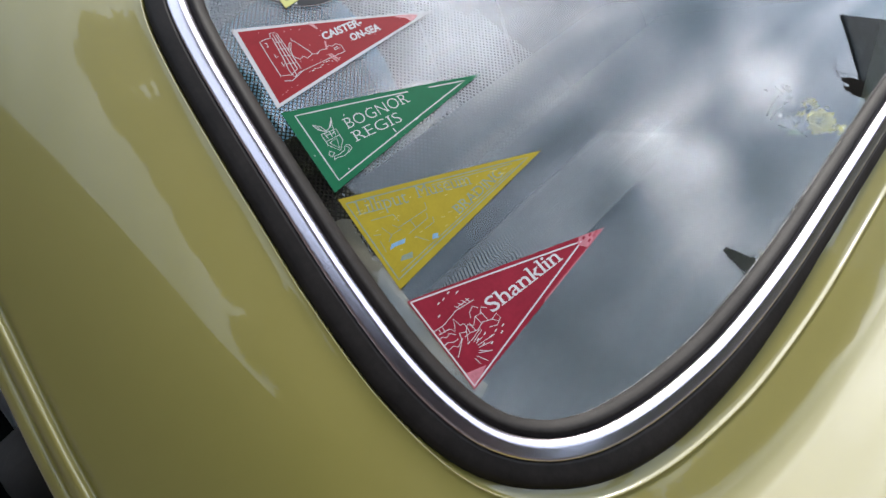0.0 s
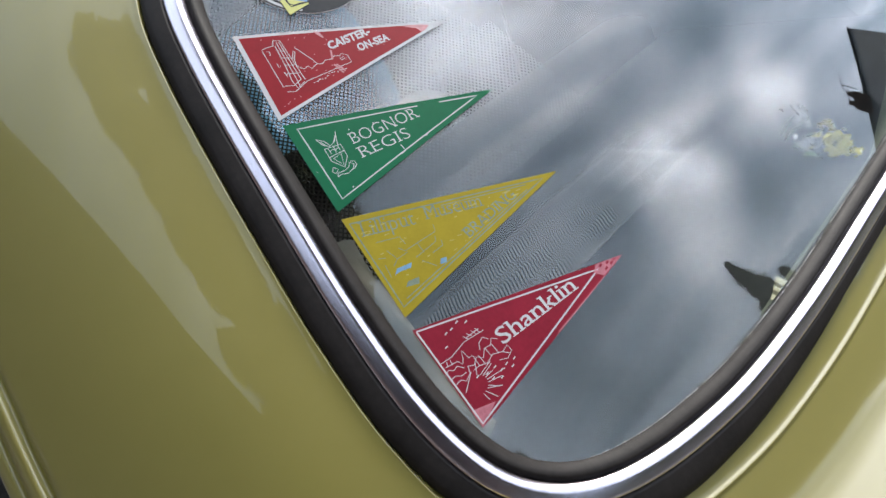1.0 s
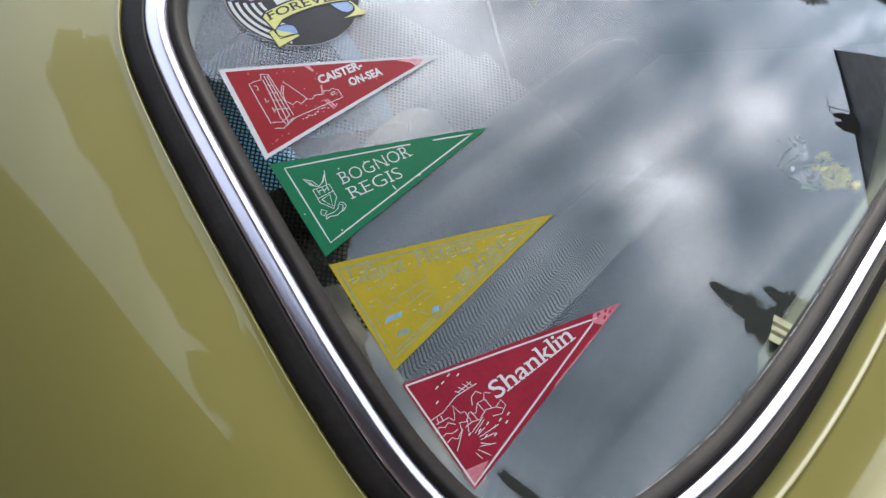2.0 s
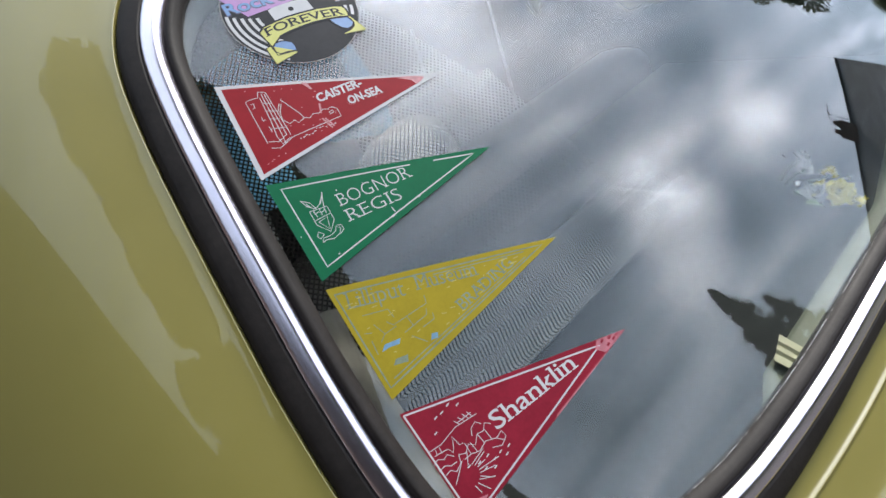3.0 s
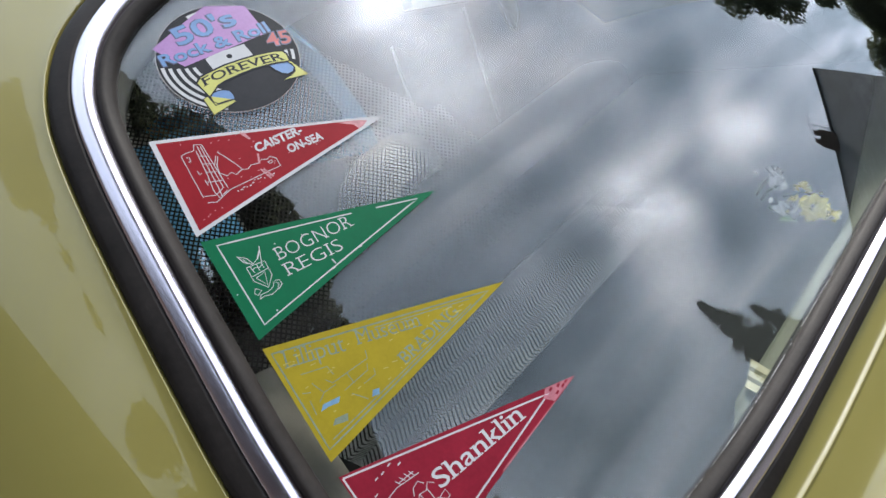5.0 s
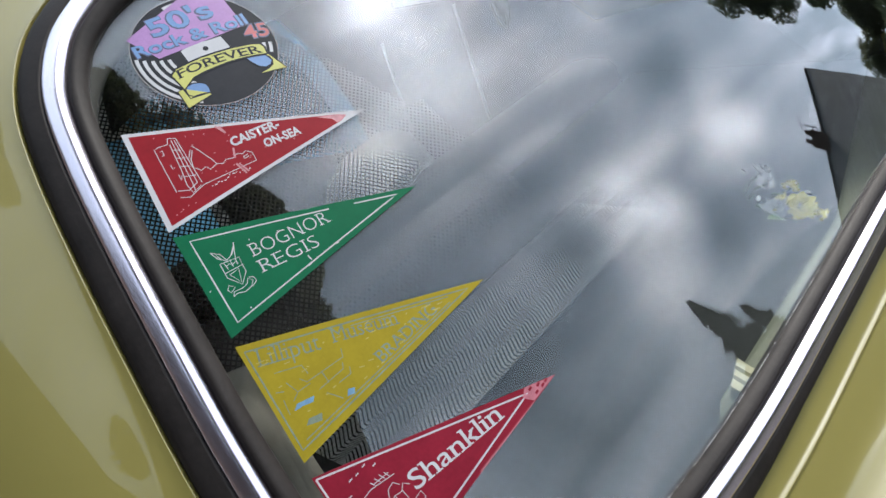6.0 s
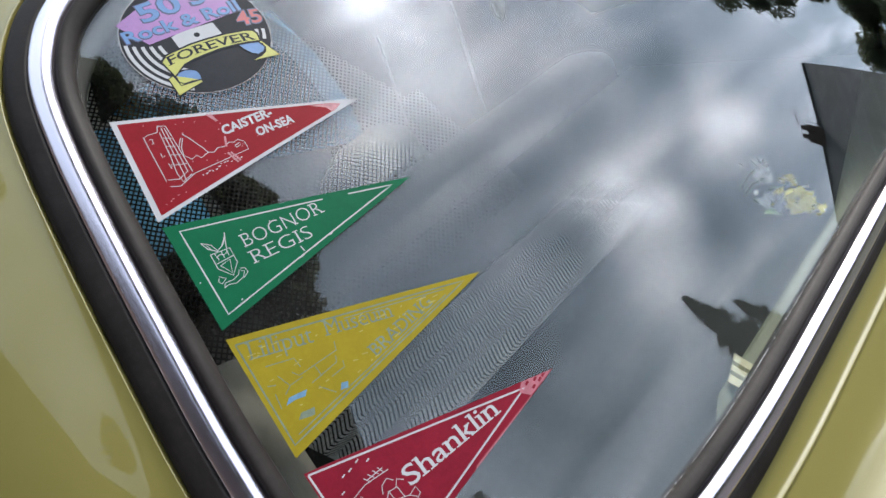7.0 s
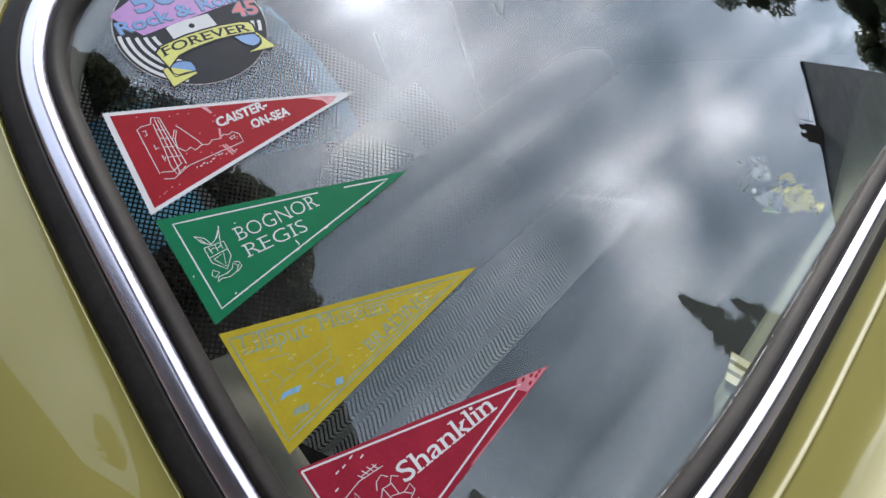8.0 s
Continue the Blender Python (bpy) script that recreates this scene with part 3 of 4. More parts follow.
d_sh.poly("record_label", [(-13.0, -0.6), (-8.5, 2.6), (9.4, 7.8), (12.9, -0.4), (-10.2, -8.4)], WHITE, d_ob, 1)
d_sh.poly("record_hole", ring(1.6, 14)[:-1], BLACKP, d_ob, 2)
PURPLE = material("purple_print", (0.34, 0.17, 0.40), 0.45, vary=0.15, scale=80.0)
d_sh.poly("banner", [(-39.2, 9.8), (-7.0, 38.2), (15.6, 36.6), (23.6, 14.6), (-24.4, -4.4)], PURPLE, d_ob, 2, "purple banner")
SKYBLUE = material("blue_print", (0.105, 0.22, 0.44), 0.45, vary=0.15, scale=80.0)
NAVY = material("navy_print", (0.06, 0.07, 0.14), 0.45)
d_sh.text("50's", -25.4, 10.0, 9.4, 23.2, 12.6, NAVY, d_ob, 3, bold=0.045)
d_sh.text("50's", -24.9, 10.6, 9.6, 23.8, 12.2, SKYBLUE, d_ob, 4, bold=0.02)
d_sh.text("Rock & Roll", -35.6, -3.4, 26.4, 15.4, 8.2, NAVY, d_ob, 3, bold=0.045)
d_sh.text("Rock & Roll", -35.2, -2.8, 26.4, 16.0, 7.8, SKYBLUE, d_ob, 4, bold=0.02)
REDP = material("light_red_print", (0.40, 0.075, 0.08), 0.45, vary=0.15, scale=80.0)
d_sh.text("45", 22.6, 4.2, 37.0, 6.2, 10.0, NAVY, d_ob, 3, bold=0.06)
d_sh.text("45", 22.9, 4.5, 36.7, 6.5, 9.4, REDP, d_ob, 4, bold=0.015)
LIME = material("ribbon_print", (0.48, 0.47, 0.10), 0.45, vary=0.12, scale=80.0)
RIB = [(-20.6, -16.6), (-17.8, -12.4), (-12.1, -9.6), (-4, -6.0), (4.6, -3.4), (14.6, -0.8), (24.6, 0.7), (29.4, 0.4), (31.4, -2.0), (31.9, -7.3), (25.6, -7.8), (19.3, -8.8), (10.6, -10.8), (2.5, -13.7), (-4.0, -16.4), (-9.3, -19.3), (-15.4, -26.6)]
d_sh.lines("ribbon_edge", [RIB + [RIB[0]]], 1.1, BLACKP, d_ob, 5)
d_sh.poly("ribbon", RIB, LIME, d_ob, 4, "yellow ribbon", sub=4)
d_sh.text("FOREVER", -17.2, -19.4, 29.8, -6.2, 5.6, BLACKP, d_ob, 6, bold=0.012, serif=0.08, arc=2.4)
d_sh.poly("ribbon_tail", [(32.0, -6.6), (40.4, -18.0), (25.3, -20.8), (30.4, -17.6), (33.2, -15.0), (33.6, -11.8), (31.0, -8.4)], LIME, d_ob, 4)
d_sh.lines("ribbon_edge", [[(32.0, -6.6), (40.4, -18.0), (25.3, -20.8), (30.4, -17.6), (33.2, -15.0), (33.6, -11.8), (31.0, -8.4)] + [(32.0, -6.6)]], 0.7, BLACKP, d_ob, 5)
d_sh.poly("ribbon_tail", [(-16.2, -25.8), (-19.0, -27.6), (-15.4, -38.8), (-2.4, -31.6), (-3.4, -30.0), (-13.4, -32.6)], LIME, d_ob, 4)
d_sh.lines("ribbon_edge", [[(-16.2, -25.8), (-19.0, -27.6), (-15.4, -38.8), (-2.4, -31.6), (-3.4, -30.0), (-13.4, -32.6)] + [(-16.2, -25.8)]], 0.7, BLACKP, d_ob, 5)
d_sh.poly("ribbon_back", [(-15.0, -26.6), (-13.4, -24.2), (-10.6, -22.9), (-7.4, -22.8), (-4.4, -23.8), (-3.0, -26.4), (-2.8, -29.8), (-7.6, -30.4), (-11.6, -31.6), (-14.2, -30.2)], SKYBLUE, d_ob, 3)
d_sh.lines("ribbon_edge", [[(-15.0, -26.6), (-13.4, -24.2), (-10.6, -22.9), (-7.4, -22.8), (-4.4, -23.8), (-3.0, -26.4), (-2.8, -29.8), (-7.6, -30.4), (-11.6, -31.6), (-14.2, -30.2)] + [(-15.0, -26.6)]], 0.7, BLACKP, d_ob, 5)
d_sh.poly("ribbon_back", [(19.6, -9.2), (25.0, -8.4), (30.4, -8.0), (32.6, -9.6), (33.4, -12.2), (32.2, -15.0), (29.0, -16.6), (25.6, -15.6), (22.4, -12.8)], SKYBLUE, d_ob, 3)
d_sh.lines("ribbon_edge", [[(19.6, -9.2), (25.0, -8.4), (30.4, -8.0), (32.6, -9.6), (33.4, -12.2), (32.2, -15.0), (29.0, -16.6), (25.6, -15.6), (22.4, -12.8)] + [(19.6, -9.2)]], 0.7, BLACKP, d_ob, 5)

# ---------------------------------------------------------------- inside the car
part("window_reveal", sweep([(0.004, -0.006), (0.0140, -0.0075), (0.0142, -0.010), (0.009, -0.05), (0.000, -0.085), (-0.020, -0.150)], foot=0.14), SHELF, car, "black inner edge round the glass")


def strip(b0, b1, s0, s1, d0, d1, left=True):
    """A band that follows the window's left edge, or its lower edge, between two places."""
    vs, fs = [], []
    for e, q in zip(EDGE, INWARD):
        along_ = e.y if left else e.x
        if b0 <= along_ <= b1 and (q.x > 0.35 if left else q.y > 0.5):
            vs += [G(*(e + q * s0), d0), G(*(e + q * (s0 * 0.4 + s1 * 0.6)), d0 * 0.7 + d1 * 0.3), G(*(e + q * s1), d1)]
    for i in range(len(vs) // 3 - 1):
        fs += [(3 * i, 3 * i + 1, 3 * i + 4, 3 * i + 3), (3 * i + 1, 3 * i + 2, 3 * i + 5, 3 * i + 4)]
    return vs, fs


def brow():
    """The dark border that widens across the upper corners and the top of the glass."""
    vs, fs = [], []
    for e, q in zip(EDGE, INWARD):
        wide = 0.0145 + 0.012 * min(1.0, max(0.0, (-q.y - 0.35) / 0.5))
        vs += [G(*(e + q * 0.012), -0.0045), G(*(e + q * wide), -0.0047), G(*(e + q * wide), -0.010)]
    n = len(EDGE)
    for i in range(n):
        k = (i + 1) % n
        fs += [(3 * i, 3 * i + 1, 3 * k + 1, 3 * k), (3 * i + 1, 3 * i + 2, 3 * k + 2, 3 * k + 1)]
    return vs, fs


part("dark_border", brow(), material("grey_border", (0.012, 0.012, 0.013), 0.7, vary=0.3, scale=40.0), car, "black border inside the upper edge of the glass")
PALETRIM = material("pale_trim", (0.42, 0.41, 0.39), 0.7, vary=0.2, scale=40.0, bump=0.2, bump_scale=400.0)
part("roof_lining", strip(0.045, 0.170, 0.0138, 0.0125, -0.014, -0.100), PALETRIM, car, "pale grey roof lining behind the glass edge")
part("pillar_trim", strip(-0.150, -0.015, 0.012, 0.032, -0.012, -0.024), GREYTRIM, car, "grey-beige inner pillar trim")


def rim_dashes():
    """A broken line of dust where the glass meets the seal along the bottom."""
    r = random.Random(8)
    vs, fs = [], []
    for k in range(len(EDGE) - 1):
        if not (-0.05 <= EDGE[k].x <= 0.24 and INWARD[k].y > 0.5):
            continue
        for m_ in range(3):
            if r.random() < 0.30 + 0.25 * math.sin(k * 0.9):
                continue
            f, g_, wd = m_ / 3 + r.uniform(0, 0.12), m_ / 3 + r.uniform(0.16, 0.33), r.uniform(0.00012, 0.00042)
            o = len(vs)
            for t in (f, g_):
                e, q = EDGE[k].lerp(EDGE[k + 1], t), INWARD[k].lerp(INWARD[k + 1], t)
                vs += [G(*(e + q * 0.0149), 0.0002), G(*(e + q * (0.0150 + wd)), 0.0001)]
            fs.append((o, o + 1, o + 3, o + 2))
    return vs, fs


tagged(part("glass_rim", rim_dashes(), material("rim_dust", (0.85, 0.85, 0.83), 0.6, vary=0.5, scale=300.0), car, "broken pale line of dust on the glass edge", smooth=False), kind="stuff")


def box(x0, x1, y0, y1, z0, z1, bevel=0.0, seg=2):
    bm = bmesh.new()
    bmesh.ops.create_cube(bm, size=1.0)
    for v in bm.verts:
        v.co = Vector((x0 + (v.co.x + 0.5) * (x1 - x0), y0 + (v.co.y + 0.5) * (y1 - y0), z0 + (v.co.z + 0.5) * (z1 - z0)))
    if bevel:
        bmesh.ops.bevel(bm, geom=bm.edges[:], offset=bevel, segments=seg, affect="EDGES", profile=0.6)
    return bm


part("parcel_shelf", box(-0.60, 0.60, -0.17, 0.36, 0.915, 0.94, 0.008), SHELF, car, "dark cloth-covered parcel shelf", smooth=False)


def ledge():
    """The painted metal ledge inside the foot of the glass: wider towards the car's sides, with a rounded inner edge."""
    vs, fs = [], []
    for i in range(49):
        x = -0.60 + 1.20 * i / 48
        y = -0.084 + 0.19 * max(0.0, abs(x) - 0.17) - 0.030 * min(1.0, max(0.0, (-0.10 - x) / 0.08))
        vs += [(x, y + 0.003, 0.9395), (x, y, 0.9425), (x, y - 0.004, 0.9440), (x, y - 0.035, 0.9455), (x, -0.170, 0.9470)]
    for i in range(48):
        fs += [(5 * i + k, 5 * i + k + 1, 5 * i + k + 6, 5 * i + k + 5) for k in range(4)]
    return vs, fs


# the car's paint with its shade put into the colour, hence grey-green
part("inner_ledge", ledge(), material("shaded_ledge_paint", (0.105, 0.118, 0.088), 0.6, vary=0.12, scale=25.0), car, "painted ledge inside the foot of the glass, coloured grey-green as in shade")
part("seat_back", box(-0.58, 0.58, 0.36, 0.46, 0.45, 0.985, 0.04, 3), SEATM, car, "grey-beige rear seat back")
part("headliner", box(-0.47, 0.47, 0.32, 1.24, 1.335, 1.35, 0.0), DARKTRIM, car, smooth=False)
part("side_trim", box(-0.66, -0.63, 0.05, 1.35, 0.45, 1.00), DARKTRIM, car, smooth=False)
# right side built up past the sill, added to keep the cabin dark
part("side_trim", box(0.62, 0.65, -0.10, 0.40, 0.45, 1.33), DARKTRIM, car, smooth=False)
part("side_trim", box(0.62, 0.65, 0.40, 1.35, 0.45, 1.105), DARKTRIM, car, smooth=False)
part("floor_pan", box(-0.66, 0.66, -0.55, 1.40, 0.30, 0.33), SHELF, car, smooth=False)
part("dashboard", box(-0.63, 0.63, 1.30, 1.40, 0.33, 1.00, 0.03, 2), SHELF, car)
# outer skin below and ahead, plain
def loft(rows):
    """A skin through rings of equal count."""
    n = len(rows[0])
    vs = [p for r in rows for p in r]
    fs = [(i * n + j, i * n + (j + 1) % n, (i + 1) * n + (j + 1) % n, (i + 1) * n + j) for i in range(len(rows) - 1) for j in range(n)]
    return vs, fs + [tuple(range(n))[::-1], tuple(range((len(rows) - 1) * n, len(rows) * n))]


def body_ring(y, half, low, high, power=3.0, n=40):
    pts = []
    for k in range(n):
        t = 2 * math.pi * k / n
        c, s_ = math.cos(t), math.sin(t)
        x = math.copysign(abs(c) ** (2 / power), c) * half
        z = math.copysign(abs(s_) ** (2 / power), s_) * (high - low) / 2
        pts.append((x, y, (low + high) / 2 + z))
    return pts


part("tail", loft([body_ring(y, hw, lo, hi, 2.6) for y, hw, lo, hi in ((-0.98, 0.18, 0.42, 0.56), (-0.93, 0.40, 0.30, 0.66), (-0.82, 0.56, 0.24, 0.73), (-0.66, 0.63, 0.22, 0.77), (-0.50, 0.66, 0.22, 0.79), (-0.34, 0.68, 0.22, 0.80), (-0.20, 0.68, 0.22, 0.80))]), PAINT, car)
part("nose", loft([body_ring(y, hw, lo, hi, 2.6) for y, hw, lo, hi in ((1.42, 0.68, 0.22, 0.98), (1.60, 0.66, 0.22, 0.97), (2.00, 0.60, 0.22, 0.93), (2.40, 0.50, 0.24, 0.84), (2.70, 0.36, 0.28, 0.72), (2.86, 0.14, 0.36, 0.58))]), PAINT, car)
part("door_panel", box(-0.72, -0.67, -0.42, 1.50, 0.20, 0.98, 0.022, 3), PAINT, car)
part("door_panel", box(0.67, 0.72, -0.42, 1.50, 0.20, 0.98, 0.022, 3), PAINT, car)


def roof_skin():
    vs, fs = [], []
    for j in range(17):
        y = 0.26 + 1.10 * j / 16
        for i in range(21):
            x = -0.60 + 1.20 * i / 20
            z = 1.485 - 0.17 * abs(x / 0.60) ** 2.6 - 0.10 * abs((y - 0.78) / 0.58) ** 2.4
            vs.append((x, y, z))
    fs = [(j * 21 + i, j * 21 + i + 1, (j + 1) * 21 + i + 1, (j + 1) * 21 + i) for j in range(16) for i in range(20)]
    return vs, fs


part("roof", roof_skin(), PAINT, car)


def post(p, q, r):
    bm = bmesh.new()
    z = (Vector(q) - Vector(p)).normalized()
    x = z.orthogonal().normalized()
    y = z.cross(x)
    rows = [[bm.verts.new(Vector(c) + (x * math.cos(math.pi * k / 5) + y * math.sin(math.pi * k / 5)) * r) for k in range(10)] for c in (p, q)]
    for k in range(10):
        bm.faces.new((rows[0][k], rows[0][(k + 1) % 10], rows[1][(k + 1) % 10], rows[1][k]))
    return bm


for sx in (-1, 1):
    part("screen_pillar", post((sx * 0.62, 1.52, 0.96), (sx * 0.56, 1.32, 1.33), 0.022), PAINT, car)
    part("door_pillar", post((sx * 0.66, 0.62, 0.96), (sx * 0.58, 0.62, 1.33), 0.024), PAINT, car)


def fender(x, y):
    """An arched wing over a wheel."""
    vs, fs = [], []
    for j in range(15):
        t = math.pi * j / 14
        for i in range(11):
            u = i / 10
            r = 0.40 + 0.05 * math.cos(u * 2.2)
            vs.append((x + math.copysign(0.02 + 0.17 * math.sin(u * 1.57), x), y + math.cos(t) * r * (1.05 - 0.10 * u), 0.28 + math.sin(t) * (r - 0.16 * u ** 3)))
    fs = [(j * 11 + i, j * 11 + i + 1, (j + 1) * 11 + i + 1, (j + 1) * 11 + i) for j in range(14) for i in range(10)]
    return vs, fs


for x in (-0.64, 0.64):
    for y in (-0.30, 1.95):
        part("wing", fender(x, y), PAINT, car)


def tyre_mesh(x, y):
    bm = bmesh.new()
    bmesh.ops.create_cone(bm, cap_ends=True, segments=40, radius1=0.31, radius2=0.31, depth=0.15)
    bmesh.ops.bevel(bm, geom=[e for e in bm.edges if len(e.link_faces) == 2 and e.calc_face_angle(0) > 1], offset=0.03, segments=3, affect="EDGES")
    bmesh.ops.transform(bm, matrix=Matrix.Translation((x, y, 0.31)) @ Matrix.Rotation(radians(90), 4, "Y"), verts=bm.verts)
    return bm


for x in (-0.60, 0.60):
    for y in (-0.30, 1.95):
        part("tyre", tyre_mesh(x * 1.15, y), RUBBER, car)


def net(name, x0, x1, y0, y1, z, nu, nv, hole, zigzag, pleats, parent):
    """A black mesh cloth lying in narrow zigzag pleats on the shelf: every opening is a real hole."""
    vs, fs = [], []

    def at(i, j):
        u, v = i / nu, j / nv
        k = abs((v * pleats + 0.06 * math.sin(7 * u)) % 1.0 - 0.5)
        x = x0 + (x1 - x0) * u + zigzag * (4 * k - 1) + 0.0010 * math.sin(31 * u + 5 * v)
        y = y0 + (y1 - y0) * v + 0.004 * math.sin(9 * u + 1.0) * (1 - v)
        return Vector((x, y, z + 0.0030 + 0.0024 * (4 * k - 1) + 0.0012 * math.sin(13 * u)))

    for j in range(nv + 1):
        for i in range(nu + 1):
            vs.append(at(i, j))
    for j in range(nv):
        for i in range(nu):
            ids = [jj * (nu + 1) + ii for ii, jj in ((i, j), (i + 1, j), (i + 1, j + 1), (i, j + 1))]
            p = [vs[k] for k in ids]
            h = len(vs)
            for x, y in ((-1, -1), (1, -1), (1, 1), (-1, 1)):
                x, y = 0.5 + 0.5 * x * hole[0], 0.5 + 0.5 * y * hole[1]
                vs.append((p[0] * (1 - x) + p[1] * x) * (1 - y) + (p[3] * (1 - x) + p[2] * x) * y)
            fs += [(ids[k], ids[(k + 1) % 4], h + (k + 1) % 4, h + k) for k in range(4)]
    return part(name, (vs, fs), NET, parent)


def mesh_screen(name, corner, across, up, nu, nv, hole, parent):
    """A stretched black mesh with staggered diamond openings, each a real hole."""
    vs, fs = [], []

    def at(i, j):
        u, v = (i + j) * 0.5 / nu, (i - j) * 0.5 / nv + 0.5
        return G(*(corner[k] + across[k] * u + up[k] * v + (0.0009 * math.sin(9 * u + 5 * v) + 0.0006 * math.sin(31 * u - 14 * v) if k == 2 else 0.0) for k in range(3)))

    for i in range(-nv, 2 * nu + nv):
        for j in range(-nv, 2 * nu + nv):
            if not (0 <= i + j <= 2 * nu and -nv <= i - j <= nv):
                continue
            u, v = (i + j) * 0.5 / nu, (i - j) * 0.5 / nv + 0.5
            a, b = corner[0] + across[0] * u + up[0] * v, corner[1] + across[1] * u + up[1] * v
            if a > 0.152 - 0.0015 * math.sin(90 * b) or (b > 0.046 and a > 0.142 - 0.25 * (b - 0.046)):
                continue                           # mesh left out here, in place of sky glare hiding it
            p = [at(i, j), at(i + 1, j), at(i + 1, j + 1), at(i, j + 1)]
            mid = (p[0] + p[1] + p[2] + p[3]) / 4
            o = len(vs)
            vs += p + [mid + (q - mid) * hole for q in p]
            fs += [(o + k, o + (k + 1) % 4, o + 4 + (k + 1) % 4, o + 4 + k) for k in range(4)]
    return part(name, (vs, fs), NET, parent)


def cloth(corner, across, up, wave, behind):
    """A soft lining a little behind a net."""
    n = 24
    vs = []
    for j in range(n + 1):
        for i in range(n + 1):
            u, v = i / n, j / n
            z = wave * (math.sin(9 * v + 3 * u) + 0.6 * math.sin(14 * u - 4 * v)) - behind
            vs.append(G(corner[0] + across[0] * u + up[0] * v, corner[1] + across[1] * u + up[1] * v, corner[2] + across[2] * u + up[2] * v + z))
    return vs, [(j * (n + 1) + i, j * (n + 1) + i + 1, (j + 1) * (n + 1) + i + 1, (j + 1) * (n + 1) + i) for j in range(n) for i in range(n)]


LINING = material("grey_lining", (0.36, 0.355, 0.345), 0.9, vary=0.5, scale=16.0, bump=0.3, bump_scale=300.0)
n1 = thing("sunshade", "black mesh sunshade lying in zigzag folds on the parcel shelf", "sunshade", at=(-0.05, 0.15, 0.94))
net("net", -0.285, 0.185, 0.086, 0.222, 0.945, 104, 30, (0.60, 0.93), 0.0065, 4.0, n1)


def mat_sheet(x0, x1, y0, y1, z, wave):
    """A soft sheet with a rolled edge, lying on the shelf."""
    n, m = 40, 14
    vs = []
    for j in range(m + 1):
        for i in range(n + 1):
            u, v = i / n, j / m
            edge = min(u, 1 - u) * n / 2, min(v, 1 - v) * m / 2
            vs.append((x0 + (x1 - x0) * u, y0 + (y1 - y0) * v, z - (0.0022 if min(edge) < 0.4 else 0.0) + wave * math.sin(21 * u + 3 * v) * math.sin(5 * v)))
    return vs, [(j * (n + 1) + i, j * (n + 1) + i + 1, (j + 1) * (n + 1) + i + 1, (j + 1) * (n + 1) + i) for j in range(m) for i in range(n)]


part("lining", mat_sheet(-0.280, 0.160, 0.098, 0.212, 0.9432, 0.0004), LINING, n1, "pale grey lining cloth")
n2 = thing("sunshade", "black mesh sunshade stretched behind the rear glass", "sunshade", at=G(0.1, 0.06, -0.05))
mesh_screen("net", (-0.086, -0.048, -0.018), (0.400, 0.0, -0.032), (0.030, 0.250, -0.020), 112, 66, 0.63, n2)
part("lining", cloth((-0.068, 0.050, -0.022), (0.066, -0.003, -0.012), (0.028, 0.090, -0.010), 0.002, 0.014), BLUE, n2, "blue lining cloth")


def slab(pts, y0, y1, bulge):
    """An upholstered slab: an outline in x and z between two depths, softened round its edge."""
    n = len(pts)
    cx, cz = sum(p[0] for p in pts) / n, sum(p[1] for p in pts) / n
    ring_ = []
    for k in range(n):
        p, q = Vector(pts[k]), Vector(pts[(k + 1) % n])
        ring_ += [p.lerp(q, f) for f in (0.06, 0.3, 0.6, 0.94)]
    m = len(ring_)
    vs, fs = [], []
    for y, f in ((y1, 0.97), (y1 * 0.7 + y0 * 0.3, 1.0), (y0 * 0.75 + y1 * 0.25, 1.0), (y0, 0.965), (y0 - bulge, 0.7)):
        vs += [(cx + (p.x - cx) * f, y, cz + (p.y - cz) * f) for p in ring_]
    for r in range(4):
        fs += [(r * m + k, r * m + (k + 1) % m, (r + 1) * m + (k + 1) % m, (r + 1) * m + k) for k in range(m)]
    return vs, fs + [tuple(range(m)), tuple(range(4 * m, 5 * m))[::-1]]


PALESEAT = material("pale_vinyl", (0.62, 0.605, 0.58), 0.5, vary=0.12, scale=25.0, bump=0.2, bump_scale=300.0)
# pale colour and trimmed outline imitate the sunlit corner of a seat
part("front_seat", slab([(0.20, 0.40), (0.55, 0.40), (0.535, 0.62), (0.500, 0.80), (0.450, 0.905), (0.34, 0.897), (0.27, 0.86), (0.22, 0.70)], 0.78, 0.88, 0.012), PALESEAT, car, "pale grey front seat back")
part("front_seat", slab([(-0.55, 0.40), (0.02, 0.40), (0.035, 0.95), (0.005, 1.04), (-0.045, 1.14), (-0.10, 1.19), (-0.50, 1.19)], 0.80, 0.88, 0.012), PALESEAT, car, "pale grey front seat back")
part("seat_cover", slab([(-0.10, 1.02), (0.12, 0.966), (0.458, 0.858), (0.448, 0.96), (0.410, 1.08), (0.35, 1.18), (-0.10, 1.20)], 0.92, 0.97, 0.006), BLUE, car, "bright blue cover over the front seats")
# added panel that fills the right side opening below the headliner
part("side_trim", box(0.62, 0.65, 0.90, 1.35, 1.105, 1.33), DARKTRIM, car, smooth=False)
part("window_bar", post((0.595, 0.70, 0.86), (0.585, 0.70, 1.10), 0.004), CHROME, car, "thin bright side window bar")
part("window_bar", post((0.56, 0.90, 0.85), (0.555, 0.90, 1.05), 0.004), CHROME, car, "thin bright side window bar")

# ---------------------------------------------------------------- flowers on the shelf
PETAL = material("yellow_petal", (0.62, 0.55, 0.07), 0.55, vary=0.2, scale=60.0)
GLINTDUST = material("white_glint_and_dust", (0.75, 0.75, 0.74), 0.4, vary=0.1, scale=60.0)
PETALW = material("white_petal", (0.30, 0.32, 0.32), 0.5, vary=0.1, scale=60.0)
